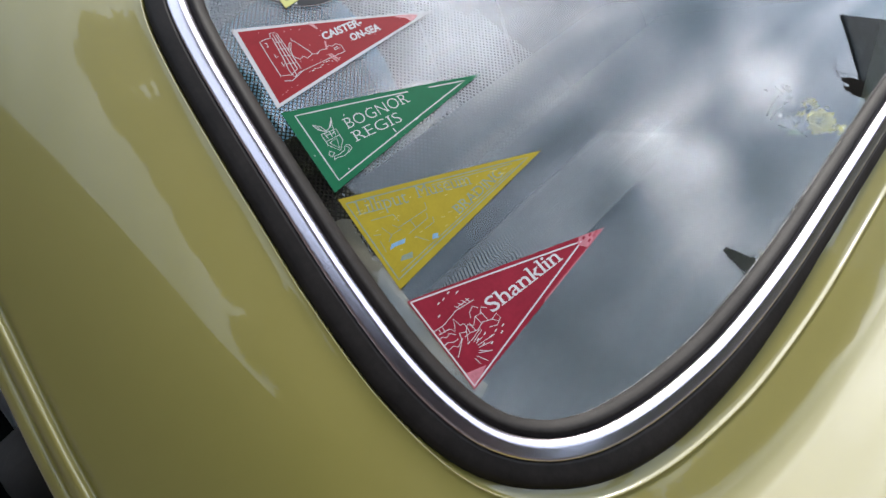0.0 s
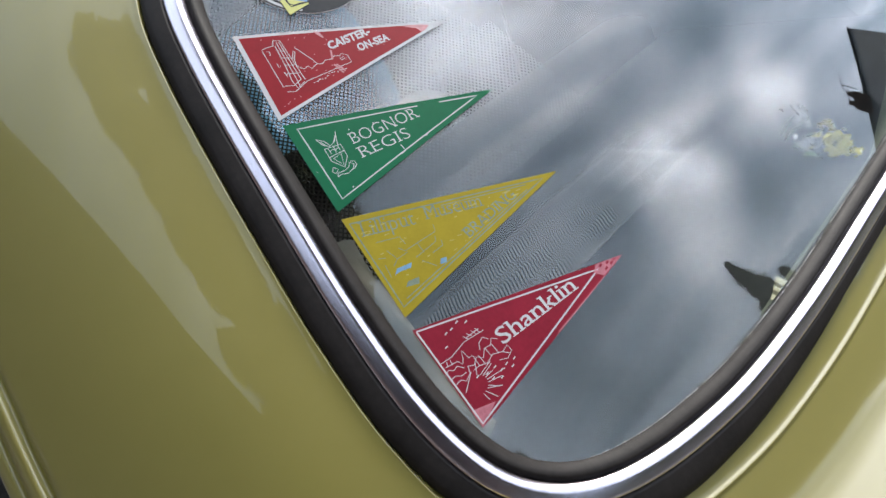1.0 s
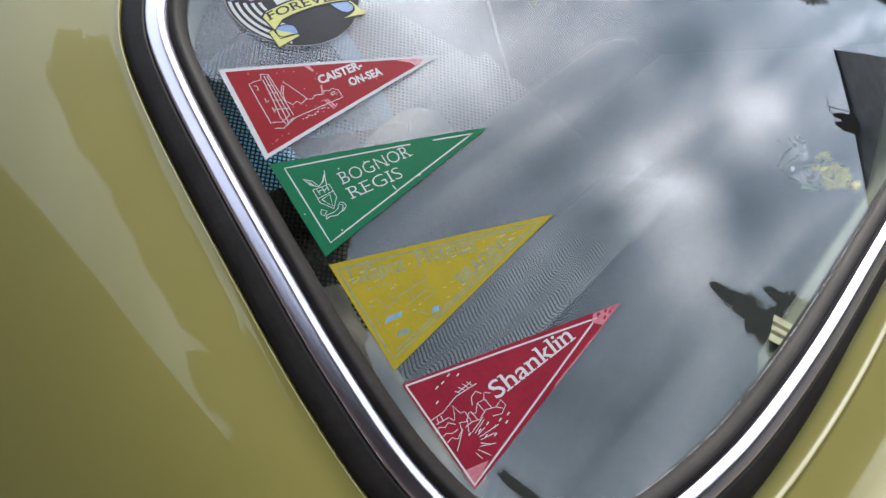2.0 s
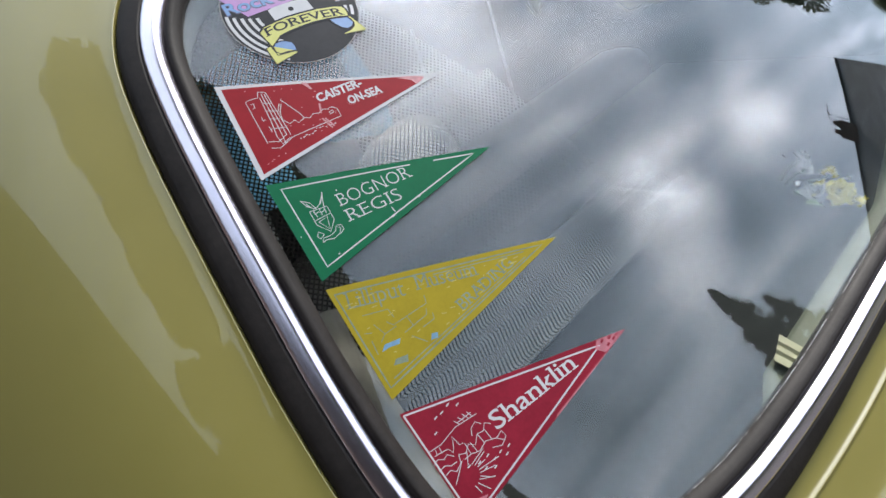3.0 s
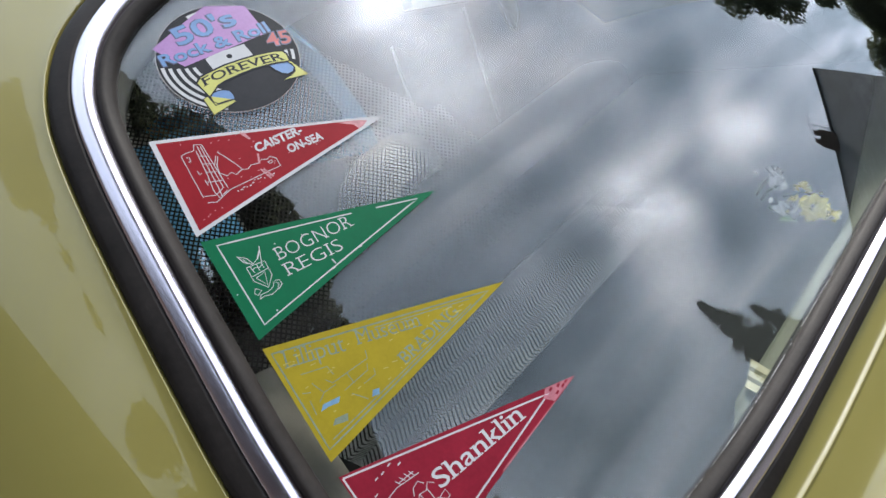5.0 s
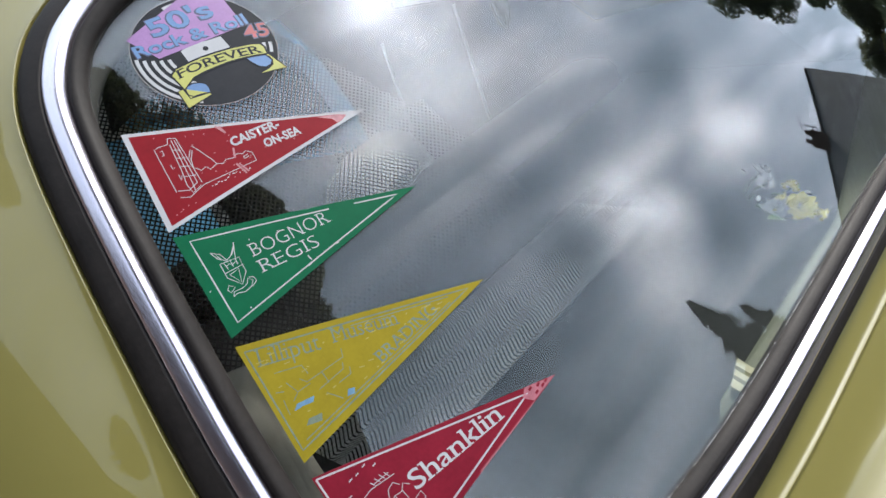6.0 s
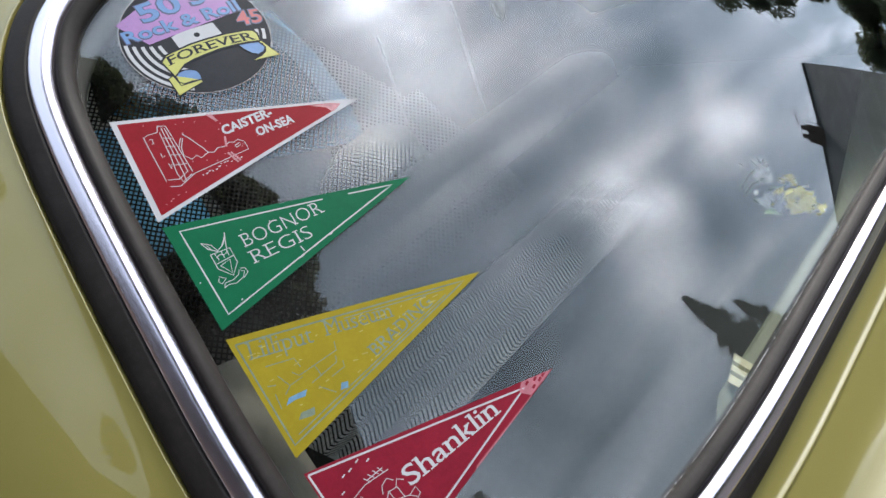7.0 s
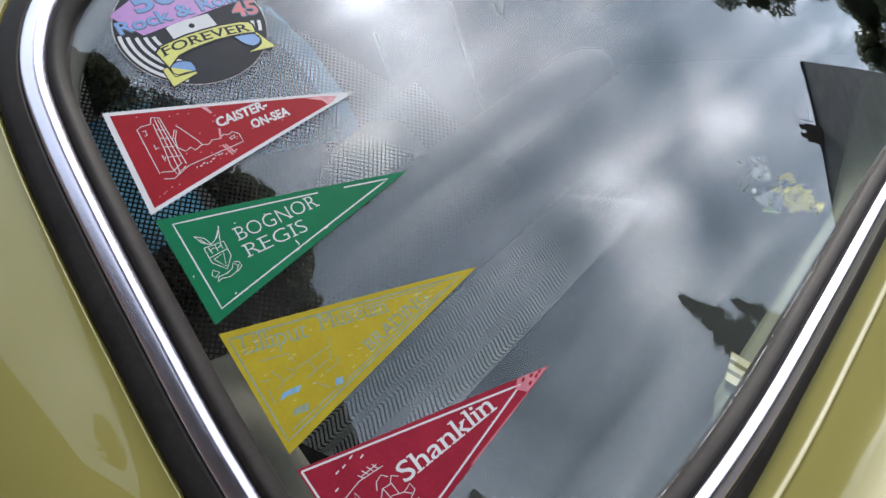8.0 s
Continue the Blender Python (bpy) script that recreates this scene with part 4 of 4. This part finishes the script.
LEAFG = material("silk_leaf", (0.08, 0.16, 0.05), 0.6, vary=0.3, scale=50.0)


def limb(bm, p, q, r0, r1, n=8):
    d = (q - p)
    z = d.normalized()
    x = z.orthogonal().normalized()
    y = z.cross(x)
    rows = []
    for c, r in ((p, r0), (p + d * 0.5 + x * d.length * 0.04, (r0 + r1) / 2), (q, r1)):
        rows.append([bm.verts.new(c + (x * math.cos(2 * math.pi * k / n) + y * math.sin(2 * math.pi * k / n)) * r) for k in range(n)])
    for i in range(2):
        for k in range(n):
            bm.faces.new((rows[i][k], rows[i][(k + 1) % n], rows[i + 1][(k + 1) % n], rows[i + 1][k]))


def petal_ring(bm, m, n, length, width, cup):
    for k in range(n):
        t = 2 * math.pi * k / n
        r = Matrix.Rotation(t, 4, "Z") @ Matrix.Rotation(-cup, 4, "Y")
        rows = []
        for i in range(5):
            u = i / 4
            wd = width * math.sin(math.pi * min(1, 0.15 + 0.8 * u)) * 0.5
            rows.append([bm.verts.new(m @ r @ Vector((0.004 + length * u, s * wd, 0.12 * length * math.sin(3 * u + k) + abs(s) * 0.2 * wd))) for s in (-1, 0, 1)])
        for i in range(4):
            for j in range(2):
                bm.faces.new((rows[i][j], rows[i + 1][j], rows[i + 1][j + 1], rows[i][j + 1]))


def flower_bunch(at):
    ob = thing("flower_bunch", "bunch of yellow and white artificial flowers on the parcel shelf", "flowers", at=at)
    r = random.Random(11)
    heads = [((0.166, -0.052, 0.953), 0.0115, 0), ((0.170, -0.060, 0.944), 0.0090, 0), ((0.160, -0.042, 0.958), 0.0100, 0), ((0.176, -0.040, 0.966), 0.0060, 0), ((0.172, -0.068, 0.938), 0.0070, 0),
             ((0.152, -0.034, 0.956), 0.0100, 1), ((0.176, -0.012, 0.982), 0.0085, 1), ((0.166, -0.020, 0.976), 0.0070, 1)]
    for p, size, white in heads:
        m = Matrix.Translation(p) @ Euler((r.uniform(0.5, 1.0), r.uniform(-0.6, -0.2), r.uniform(0, 6))).to_matrix().to_4x4()
        bm = bmesh.new()
        petal_ring(bm, m, 9, size, size * 0.8, 0.25)
        petal_ring(bm, m @ Matrix.Translation((0, 0, 0.002)), 8, size * 0.75, size * 0.6, 0.7)
        petal_ring(bm, m @ Matrix.Translation((0, 0, 0.004)), 6, size * 0.5, size * 0.45, 1.1)
        for v in bm.verts:
            v.co += Vector((noise.noise(v.co * 110), noise.noise(v.co * 110 + Vector((7, 0, 0))), noise.noise(v.co * 110 + Vector((0, 9, 0))))) * size * 0.30
        part("blossom", bm, PETALW if white else PETAL, ob, "white blossom" if white else "yellow blossom")
        bm = bmesh.new()
        limb(bm, Vector((p[0] + 0.03, p[1] + 0.03, 0.942)), Vector(p), 0.0015, 0.0015, 6)
        part("stem", bm, LEAFG, ob, "green stem")
    # glints among the blossoms, added as tiny white flecks
    for x, y, z in ((0.166, -0.066, 0.968), (0.150, -0.082, 0.950), (0.140, -0.020, 0.968), (0.158, -0.010, 0.990)):
        bm = bmesh.new()
        petal_ring(bm, Matrix.Translation((x, y, z)) @ Euler((0.9, -0.4, x * 90)).to_matrix().to_4x4(), 1, 0.006, 0.005, 0.2)
        part("glint_fleck", bm, GLINTDUST, ob, "small white fleck standing in for a glint")
    for k in range(2):
        p = Vector(at) + Vector((r.uniform(-0.03, 0.06), r.uniform(-0.02, 0.06), 0.004))
        bm = bmesh.new()
        m = Matrix.Translation(p) @ Euler((r.uniform(-0.3, 0.3), r.uniform(-0.6, -0.2), r.uniform(0, 6))).to_matrix().to_4x4()
        petal_ring(bm, m, 1, 0.026, 0.012, 0.1)
        part("leaf", bm, LEAFG, ob, "green leaf")
    return ob


flower_bunch((0.165, -0.045, 0.94))

# ---------------------------------------------------------------- sunlight on the ledge under the glass, laid as a cream sheet
SUNPATCH = material("sunlit_ledge_cream", (0.30, 0.295, 0.20), 0.7, vary=0.10, scale=40.0, bump=0.1, bump_scale=300.0)


def card(name, label, mat, corners, z0, z1, pleats):
    """A stiff sheet over four corners, raised from z0 to z1 along its way, with pressed creases; its colour imitates
    sunlit paint.
    """
    ob = thing(name, label, "card", at=(corners[0][0], corners[0][1], 0.94))
    n = pleats * 4
    vs, fs = [], []
    for lift in (0.0, -0.0007):
        for i in range(n + 1):
            u = i / n
            for j in range(7):
                v = j / 6
                p = [(1 - u) * ((1 - v) * corners[0][k] + v * corners[3][k]) + u * ((1 - v) * corners[1][k] + v * corners[2][k]) for k in (0, 1)]
                vs.append((*p, z0 + (z1 - z0) * u - 0.0022 * (1.0 if i % 4 == 0 and 0 < i < n else 0.0) + lift))
    o = (n + 1) * 7
    for i in range(n):
        for j in range(6):
            f = (i * 7 + j, (i + 1) * 7 + j, (i + 1) * 7 + j + 1, i * 7 + j + 1)
            fs += [f, tuple(o + k for k in reversed(f))]
    ring_ = [j for j in range(7)] + [i * 7 + 6 for i in range(1, n + 1)] + [n * 7 + j for j in range(5, -1, -1)] + [i * 7 for i in range(n - 1, 0, -1)]
    fs += [(a, b, o + b, o + a) for a, b in zip(ring_, ring_[1:] + ring_[:1])]
    part("sheet", (vs, fs), mat, ob, smooth=False)
    return ob


card("sun_patch", "creased cream sheet standing in for a sunlit patch of the ledge", SUNPATCH, [(-0.062, -0.080), (-0.094, -0.088), (-0.108, -0.125), (-0.083, -0.125)], 0.9500, 0.9505, 3)

# ---------------------------------------------------------------- ground and surroundings, seen mirrored in glass, chrome and paint
GROUND = material("ground", (0.075, 0.085, 0.045), 0.95, vary=0.45, scale=0.6, bump=0.3, bump_scale=12.0)
TARMAC = material("tarmac", (0.115, 0.108, 0.108), 0.9, vary=0.3, scale=3.0, bump=0.4, bump_scale=80.0)
LEAF = material("leaves", (0.055, 0.075, 0.040), 0.6, vary=0.5, scale=1.5)
lt = Nodes(LEAF.node_tree)
thin = lt.add("ShaderNodeBsdfTranslucent", Color=(0.17, 0.19, 0.10, 1))
blend = lt.add("ShaderNodeMixShader", Fac=0.6)
lt.link(LEAF.node_tree.nodes["Principled BSDF"].outputs[0], blend.inputs[1])
lt.link(thin.outputs[0], blend.inputs[2])
lt.link(blend.outputs[0], LEAF.node_tree.nodes["Material Output"].inputs["Surface"])
NEEDLE = material("conifer_leaves", (0.085, 0.105, 0.080), 0.7, vary=0.5, scale=1.5)
BARK = material("bark", (0.07, 0.055, 0.04), 0.9, vary=0.4, scale=8.0, bump=0.6, bump_scale=30.0)
def slate(name, base, course, width):
    """Slates in staggered courses, each a little lighter or darker, with moss in patches."""
    m = material(name, base, 0.75, bump=0.3, bump_scale=20.0)
    nt = Nodes(m.node_tree)
    co = nt.add("ShaderNodeTexCoord").outputs["Object"]
    sep_ = nt.add("ShaderNodeSeparateXYZ", Vector=co)
    run = nt.math("ADD", nt.math("MULTIPLY", sep_.outputs[0], math.cos(radians(67))), nt.math("MULTIPLY", sep_.outputs[1], math.sin(radians(67))))
    uv = nt.add("ShaderNodeCombineXYZ", X=run, Y=nt.math("MULTIPLY", sep_.outputs[2], 1.7))
    brick = nt.add("ShaderNodeTexBrick", Vector=uv.outputs[0], Color1=(*[c * 0.7 for c in base], 1), Color2=(*[c * 1.35 for c in base], 1), Mortar=(*[c * 0.4 for c in base], 1), Scale=1.0, Mortar_Size=0.012, Brick_Width=width, Row_Height=course)
    moss = nt.add("ShaderNodeTexNoise", Vector=co, Scale=0.9, Detail=6.0, Roughness=0.7)
    col = nt.mix(nt.ramp(moss.outputs[0], [(0.45, (0, 0, 0)), (0.65, (0.7, 0.7, 0.7))]), brick.outputs["Color"], (0.10, 0.105, 0.075))
    nt.link(col, m.node_tree.nodes["Principled BSDF"].inputs["Base Color"])
    return m


ROOF = slate("roof_tiles", (0.15, 0.15, 0.152), 0.26, 0.34)
BRICK = material("brown_brick", (0.16, 0.10, 0.075), 0.85, vary=0.3, scale=6.0, bump=0.3, bump_scale=25.0)
DARKBRICK = material("dark_brown_brick", (0.070, 0.050, 0.042), 0.85, vary=0.3, scale=6.0, bump=0.3, bump_scale=25.0)
PANE = material("dark_pane", (0.03, 0.035, 0.04), 0.08, vary=0.2, scale=3.0)
WOODW = material("white_frame", (0.7, 0.7, 0.68), 0.5, vary=0.05, scale=10.0)


def sheet(x0, x1, y0, y1, z, n, bumpy):
    vs = [(x0 + (x1 - x0) * i / n, y0 + (y1 - y0) * j / n, z + bumpy * noise.noise(Vector((i * 1.7, j * 1.3, 0)))) for j in range(n + 1) for i in range(n + 1)]
    return vs, [(j * (n + 1) + i, j * (n + 1) + i + 1, (j + 1) * (n + 1) + i + 1, (j + 1) * (n + 1) + i) for j in range(n) for i in range(n)]


tagged(part("ground", sheet(-400, 400, -400, 400, -0.02, 60, 0.0), GROUND), "grassy ground reaching to the horizon", "ground", kind="structure")
tagged(part("driveway", sheet(-5, 4, -7, 6, 0.0, 30, 0.004), TARMAC), "worn grey tarmac driveway under the car", "driveway", kind="structure")


def leaves(centres, count, size, seed, droop=0.0):
    """Many small folded leaves scattered through soft clumps (centre, radius)."""
    r = np.random.default_rng(seed)
    cs = np.array([[*c, rad] for c, rad in centres])
    pick = r.integers(0, len(cs), count)
    off = r.normal(size=(count, 3))
    off /= np.linalg.norm(off, axis=1, keepdims=True)
    off *= (r.random((count, 1)) ** 0.45)
    p = cs[pick, :3] + off * cs[pick, 3:4] * np.array([1, 1, 0.8])
    a = r.normal(size=(count, 3))
    a[:, 2] -= droop
    a /= np.linalg.norm(a, axis=1, keepdims=True)
    b = np.cross(a, r.normal(size=(count, 3)))
    b /= np.linalg.norm(b, axis=1, keepdims=True) + 1e-9
    s = size * (0.6 + 0.8 * r.random((count, 1)))
    v = np.stack([p - a * s, p + b * s * 0.45, p + a * s, p - b * s * 0.45], 1).reshape(-1, 3)
    f = np.arange(count * 4).reshape(-1, 4)
    return [tuple(q) for q in v], [tuple(int(k) for k in q) for q in f]


def broadleaf(at, height, spread, label, seed, count=9000, size=0.09, crowns=None):
    r = random.Random(seed)
    at = Vector(at)
    ob = thing("tree", label, "tree", group="trees round the drive", at=at)
    bm = bmesh.new()
    fork = at + Vector((0, 0, height * 0.35))
    limb(bm, at - Vector((0, 0, 0.1)), fork, height * 0.028, height * 0.02)
    if crowns is None:
        crowns = []
        for k in range(16):
            t, h = r.uniform(0, 6.28), r.uniform(0.42, 0.93)
            wide = spread * (0.35 + 0.65 * math.sin(math.pi * min(1, h * 0.95))) * r.uniform(0.35, 1.0)
            crowns.append((at + Vector((math.cos(t) * wide, math.sin(t) * wide, height * h)), spread * r.uniform(0.22, 0.42)))
    for c, rad in crowns:
        limb(bm, fork, Vector(c), height * 0.012, height * 0.003, 6)
    part("trunk", bm, BARK, ob)
    part("crown", leaves(crowns, count, size, seed), LEAF, ob, smooth=False)
    return ob


def conifer(at, height, radius, label, seed, boughs=240, bend=Vector((0, 0, 0))):
    """A tapered trunk with drooping boughs, each set with many needles."""
    r = random.Random(seed)
    at = Vector(at)
    ob = thing("conifer", label, "tree", group="conifers", at=at)
    bm = bmesh.new()
    limb(bm, at - Vector((0, 0, 0.1)), at + Vector((0, 0, height * 0.6)), height * 0.022, height * 0.010)
    limb(bm, at + Vector((0, 0, height * 0.6)), at + Vector((0, 0, height * 0.97)) + bend * 0.93, height * 0.010, height * 0.003)
    spread = [r.uniform(0.45, 1.25) for _ in range(34 * 7)]       # whorls of uneven length, with gaps between
    vs, fs = [], []
    for k in range(boughs):
        h = 0.10 + 0.90 * (k / (boughs - 1)) ** 0.8
        t = k * 2.399 + r.uniform(-0.3, 0.3)
        reach = (radius * (1 - h) ** 0.95 + 0.05) * (0.35 + 0.70 * r.random()) * spread[int(h * 33.9) * 7 + int(t / math.tau * 7) % 7]
        p = at + Vector((0, 0, height * h * 0.985)) + bend * max(0.0, (h - 0.6) / 0.4)
        q = p + Vector((math.cos(t) * reach, math.sin(t) * reach, -0.22 * reach + 0.10 * r.random()))
        if k % 3 == 0:
            limb(bm, p, q, height * 0.003, height * 0.0008, 5)
        for _ in range(int(16 + 34 * reach)):
            u = r.random() ** 0.7
            c = p.lerp(q, u) + Vector((r.gauss(0, 0.09), r.gauss(0, 0.09), r.gauss(-0.05, 0.08))) * (0.30 + 0.30 * reach)
            d = (q - p).normalized() * 0.8 + Vector((r.gauss(0, 0.5), r.gauss(0, 0.5), r.gauss(-0.1, 0.4)))
            d = d.normalized() * r.uniform(0.08, 0.24)
            e = d.cross(Vector((r.gauss(0, 1), r.gauss(0, 1), r.gauss(0, 1)))).normalized() * 0.026
            o = len(vs)
            vs += [c - d, c + e, c + d, c - e]
            fs.append((o, o + 1, o + 2, o + 3))
    part("trunk", bm, BARK, ob)
    part("crown", (vs, fs), NEEDLE, ob, smooth=False)
    return ob


def spot(az, dist):
    d = toward(az, 0)
    return Vector((-0.2 + d.x * dist, -0.05 + d.y * dist, 0))


def top(dist, el):
    return 1.15 + dist * math.tan(radians(el))


# dark conifers
conifer(spot(38.2, 17.5), top(17.5, 27.6), 4.6, "tall dark conifer with ragged drooping boughs", 3, 760, bend=toward(132, 0) * 1.25)
conifer(spot(42.9, 18.5), top(18.5, 23.4), 3.0, "shorter dark conifer beside the taller one", 5, 460, bend=toward(134, 0) * 0.40)
# wide trees that close the view
EYE0 = Vector((-0.2, -0.05, 1.15))
crown = random.Random(31)
side_tree = []
while len(side_tree) < 110:
    az, el = crown.uniform(77.0, 102), crown.uniform(10.5, 32)
    if az > (77.2 + max(0.0, el - 19) * 0.3 if el > 13 else 79.3):
        side_tree.append((EYE0 + toward(az, el) * crown.uniform(13.0, 15.5), crown.uniform(0.30, 0.62)))
broadleaf(spot(92, 14.5), top(14, 27), 4.4, "broad leafy tree beside the slate-roofed house", 7, 120000, 0.06, side_tree)
low_tree = [(EYE0 + toward(crown.uniform(73.9, 100), 0) * 15.5 + Vector((0, 0, crown.uniform(-0.4, 2.40))), crown.uniform(0.30, 0.48)) for _ in range(190)]
broadleaf(spot(80, 15.5), 3.4, 2.0, "low leafy bush beyond the drive", 17, 100000, 0.055, low_tree)
conifer(spot(10.2, 14), top(14, 38.0), 0.9, "tall slim conifer standing behind the drive", 8, 300)
broadleaf(spot(-22, 12), top(12, 30), 3.4, "leafy garden tree standing behind the drive", 9, 9000, 0.16)
broadleaf(spot(-100, 12), top(12, 30), 4.0, "leafy tree beside the drive", 12, 10000, 0.16)
broadleaf(spot(125, 18), top(18, 25), 4.5, "leafy tree behind the house", 13, 8000, 0.2)
broadleaf(spot(175, 22), top(22, 20), 5.0, "leafy tree far down the garden", 14, 8000, 0.22)
broadleaf(spot(-145, 18), top(18, 24), 4.5, "leafy tree beyond the lawn", 15, 8000, 0.2)
# a tree whose bough reaches over the drive
over = []
bough = random.Random(6)
while len(over) < 270:
    az, el = bough.uniform(-125, 46), bough.uniform(40, 88)
    if bough.random() < 1.3 * math.cos(radians(el)) + 0.06 and az < (17.5 + (el - 57) * 1.25 if el > 54 else -3) and az > -42.5 - max(0.0, el - 66) * 1.1 - max(0.0, el - 71) * 3.3 + bough.uniform(-5, 3):
        over.append((EYE0 + toward(az, el) * bough.uniform(5.2, 6.4), bough.uniform(0.18, 0.36)))
broadleaf((-1.9, -5.2, 0), 6.4, 3.0, "overhanging leafy tree beside the drive", 21, 170000, 0.055, over)


def hedge(az0, az1, dist, height, seed):
    cs = []
    r = random.Random(seed)
    n = int(abs(az1 - az0) / 1.2)
    for k in range(n + 1):
        p = spot(az0 + (az1 - az0) * k / n, dist + r.uniform(-0.3, 0.3))
        for z in (0.25, 0.55, 0.85):
            cs.append((p + Vector((0, 0, height * z)), height * r.uniform(0.22, 0.3)))
    return leaves(cs, int(n * 54 * height * height), 0.11, seed)


# the 5.8 m hedge is added so the lower paint mirrors something dark
for k, (a0, a1, dd, hh) in enumerate(((-170, -30, 9.5, 2.3), (-30, 30, 11.0, 2.0), (72, 160, 12.0, 2.2), (4, 40, 13.5, 5.8), (46, 62, 16.0, 3.6))):
    tagged(part("hedge", hedge(a0, a1, dd, hh, 40 + k), LEAF, smooth=False), "tall green hedge added behind the drive" if hh > 3 else "clipped green hedge round the drive", "hedge", kind="stuff")


def house(at, turn, length, depth, eaves, ridge, wall_mat, roof_mat, label, chimney_at=None, windows=4, rows=(0.9, 3.3)):
    """A house: local x along the ridge, y towards its front (negative) and back."""
    m = Matrix.Translation(at) @ Matrix.Rotation(turn, 4, "Z")
    ob = thing("house", label, "house", group="houses", at=at)

    def put(name, bm, mat, label="", parent=ob):
        bmesh.ops.transform(bm, matrix=m, verts=bm.verts)
        return part(name, bm, mat, parent, label, smooth=False)

    hx, hy = length / 2, depth / 2
    bm = bmesh.new()
    v = [bm.verts.new(p) for p in ((-hx, -hy, 0), (hx, -hy, 0), (hx, hy, 0), (-hx, hy, 0), (-hx, -hy, eaves), (hx, -hy, eaves), (hx, hy, eaves), (-hx, hy, eaves), (-hx, 0, ridge - 0.12), (hx, 0, ridge - 0.12))]
    for f in ((0, 1, 5, 4), (2, 3, 7, 6), (1, 2, 6, 9, 5), (3, 0, 4, 8, 7)):
        bm.faces.new([v[i] for i in f])
    put("wall", bm, wall_mat)
    over_ = 0.35
    for s in (-1, 1):
        bm = bmesh.new()
        drop = (ridge - eaves) / hy * over_
        lo = [(-hx - 0.2, s * (hy + over_), eaves - drop), (hx + 0.2, s * (hy + over_), eaves - drop), (hx + 0.2, 0, ridge), (-hx - 0.2, 0, ridge)]
        a = [bm.verts.new(p) for p in lo]
        b = [bm.verts.new((p[0], p[1], p[2] - 0.12)) for p in lo]
        bm.faces.new(a)
        bm.faces.new(b[::-1])
        for i in range(4):
            bm.faces.new((a[i], a[(i + 1) % 4], b[(i + 1) % 4], b[i]))
        bmesh.ops.recalc_face_normals(bm, faces=bm.faces[:])
        put("roof", bm, roof_mat)
    put("ridge_tiles", box(-hx - 0.2, hx + 0.2, -0.07, 0.07, ridge - 0.04, ridge + 0.05, 0.03), roof_mat)
    put("gutter", box(-hx - 0.2, hx + 0.2, -hy - over_ - 0.1, -hy - over_, eaves - 0.45, eaves - 0.34, 0.03), RUBBER)
    for k in range(windows):
        x = -hx + length * (k + 0.5) / windows
        for z in (rows if eaves > 3.4 else rows[:1]):
            win = put("window", box(x - 0.6, x + 0.6, -hy - 0.05, -hy + 0.02, z, z + 1.15, 0.0), WOODW)
            put("pane", box(x - 0.53, x - 0.03, -hy - 0.06, -hy - 0.045, z + 0.07, z + 1.08), PANE, "", win)
            put("pane", box(x + 0.03, x + 0.53, -hy - 0.06, -hy - 0.045, z + 0.07, z + 1.08), PANE, "", win)
    if chimney_at is not None:
        ch = put("chimney", box(chimney_at - 0.32, chimney_at + 0.32, -0.25, 0.25, ridge - 0.8, ridge + 0.36, 0.02), BRICK)
        for dx in (-0.15, 0.15):
            bm = bmesh.new()
            bmesh.ops.create_cone(bm, cap_ends=True, segments=14, radius1=0.11, radius2=0.09, depth=0.25)
            bmesh.ops.translate(bm, vec=(chimney_at + dx, 0, ridge + 0.47), verts=bm.verts)
            put("chimney_pot", bm, BRICK, "", ch)
        bm = bmesh.new()
        limb(bm, Vector((chimney_at + 0.4, 0, ridge - 0.2)), Vector((chimney_at + 0.4, 0, ridge + 0.75)), 0.018, 0.018, 6)
        limb(bm, Vector((chimney_at + 0.2, 0, ridge + 0.7)), Vector((chimney_at + 0.75, 0, ridge + 0.7)), 0.014, 0.014, 6)
        for k in range(4):
            limb(bm, Vector((chimney_at + 0.26 + 0.14 * k, -0.15, ridge + 0.7)), Vector((chimney_at + 0.26 + 0.14 * k, 0.15, ridge + 0.7)), 0.01, 0.01, 5)
        put("aerial", bm, RUBBER, "", ch)
    return ob


# slate-roofed house: its ridge stands square to azimuth 67, one end at azimuth 72
D1 = 20.0
along = Vector((math.cos(radians(67)), math.sin(radians(67)), 0))
house(spot(67, D1) - along * 2.86, radians(67), 8.6, 9.4, 3.1, top(D1, 15.35), BRICK, ROOF, "brown brick house with a dark slate roof and chimney", chimney_at=1.88)
# the house beside the drive
house((-6.65, 1.1, 0), radians(90), 14.0, 7.2, 5.75, 7.9, DARKBRICK, ROOF, "tall brown brick house standing beside the drive", windows=5, rows=(0.9,))
# a speck of dust on the glass
bm = bmesh.new()
bmesh.ops.create_icosphere(bm, subdivisions=2, radius=0.0004)
bmesh.ops.transform(bm, matrix=Matrix.Translation(G(0.0674, -0.1847, 0.0)) @ Matrix.Diagonal((1.3, 0.8, 0.7, 1)), verts=bm.verts)
tagged(part("speck", bm, GLINTDUST), "tiny white speck of dust on the glass", "dust")
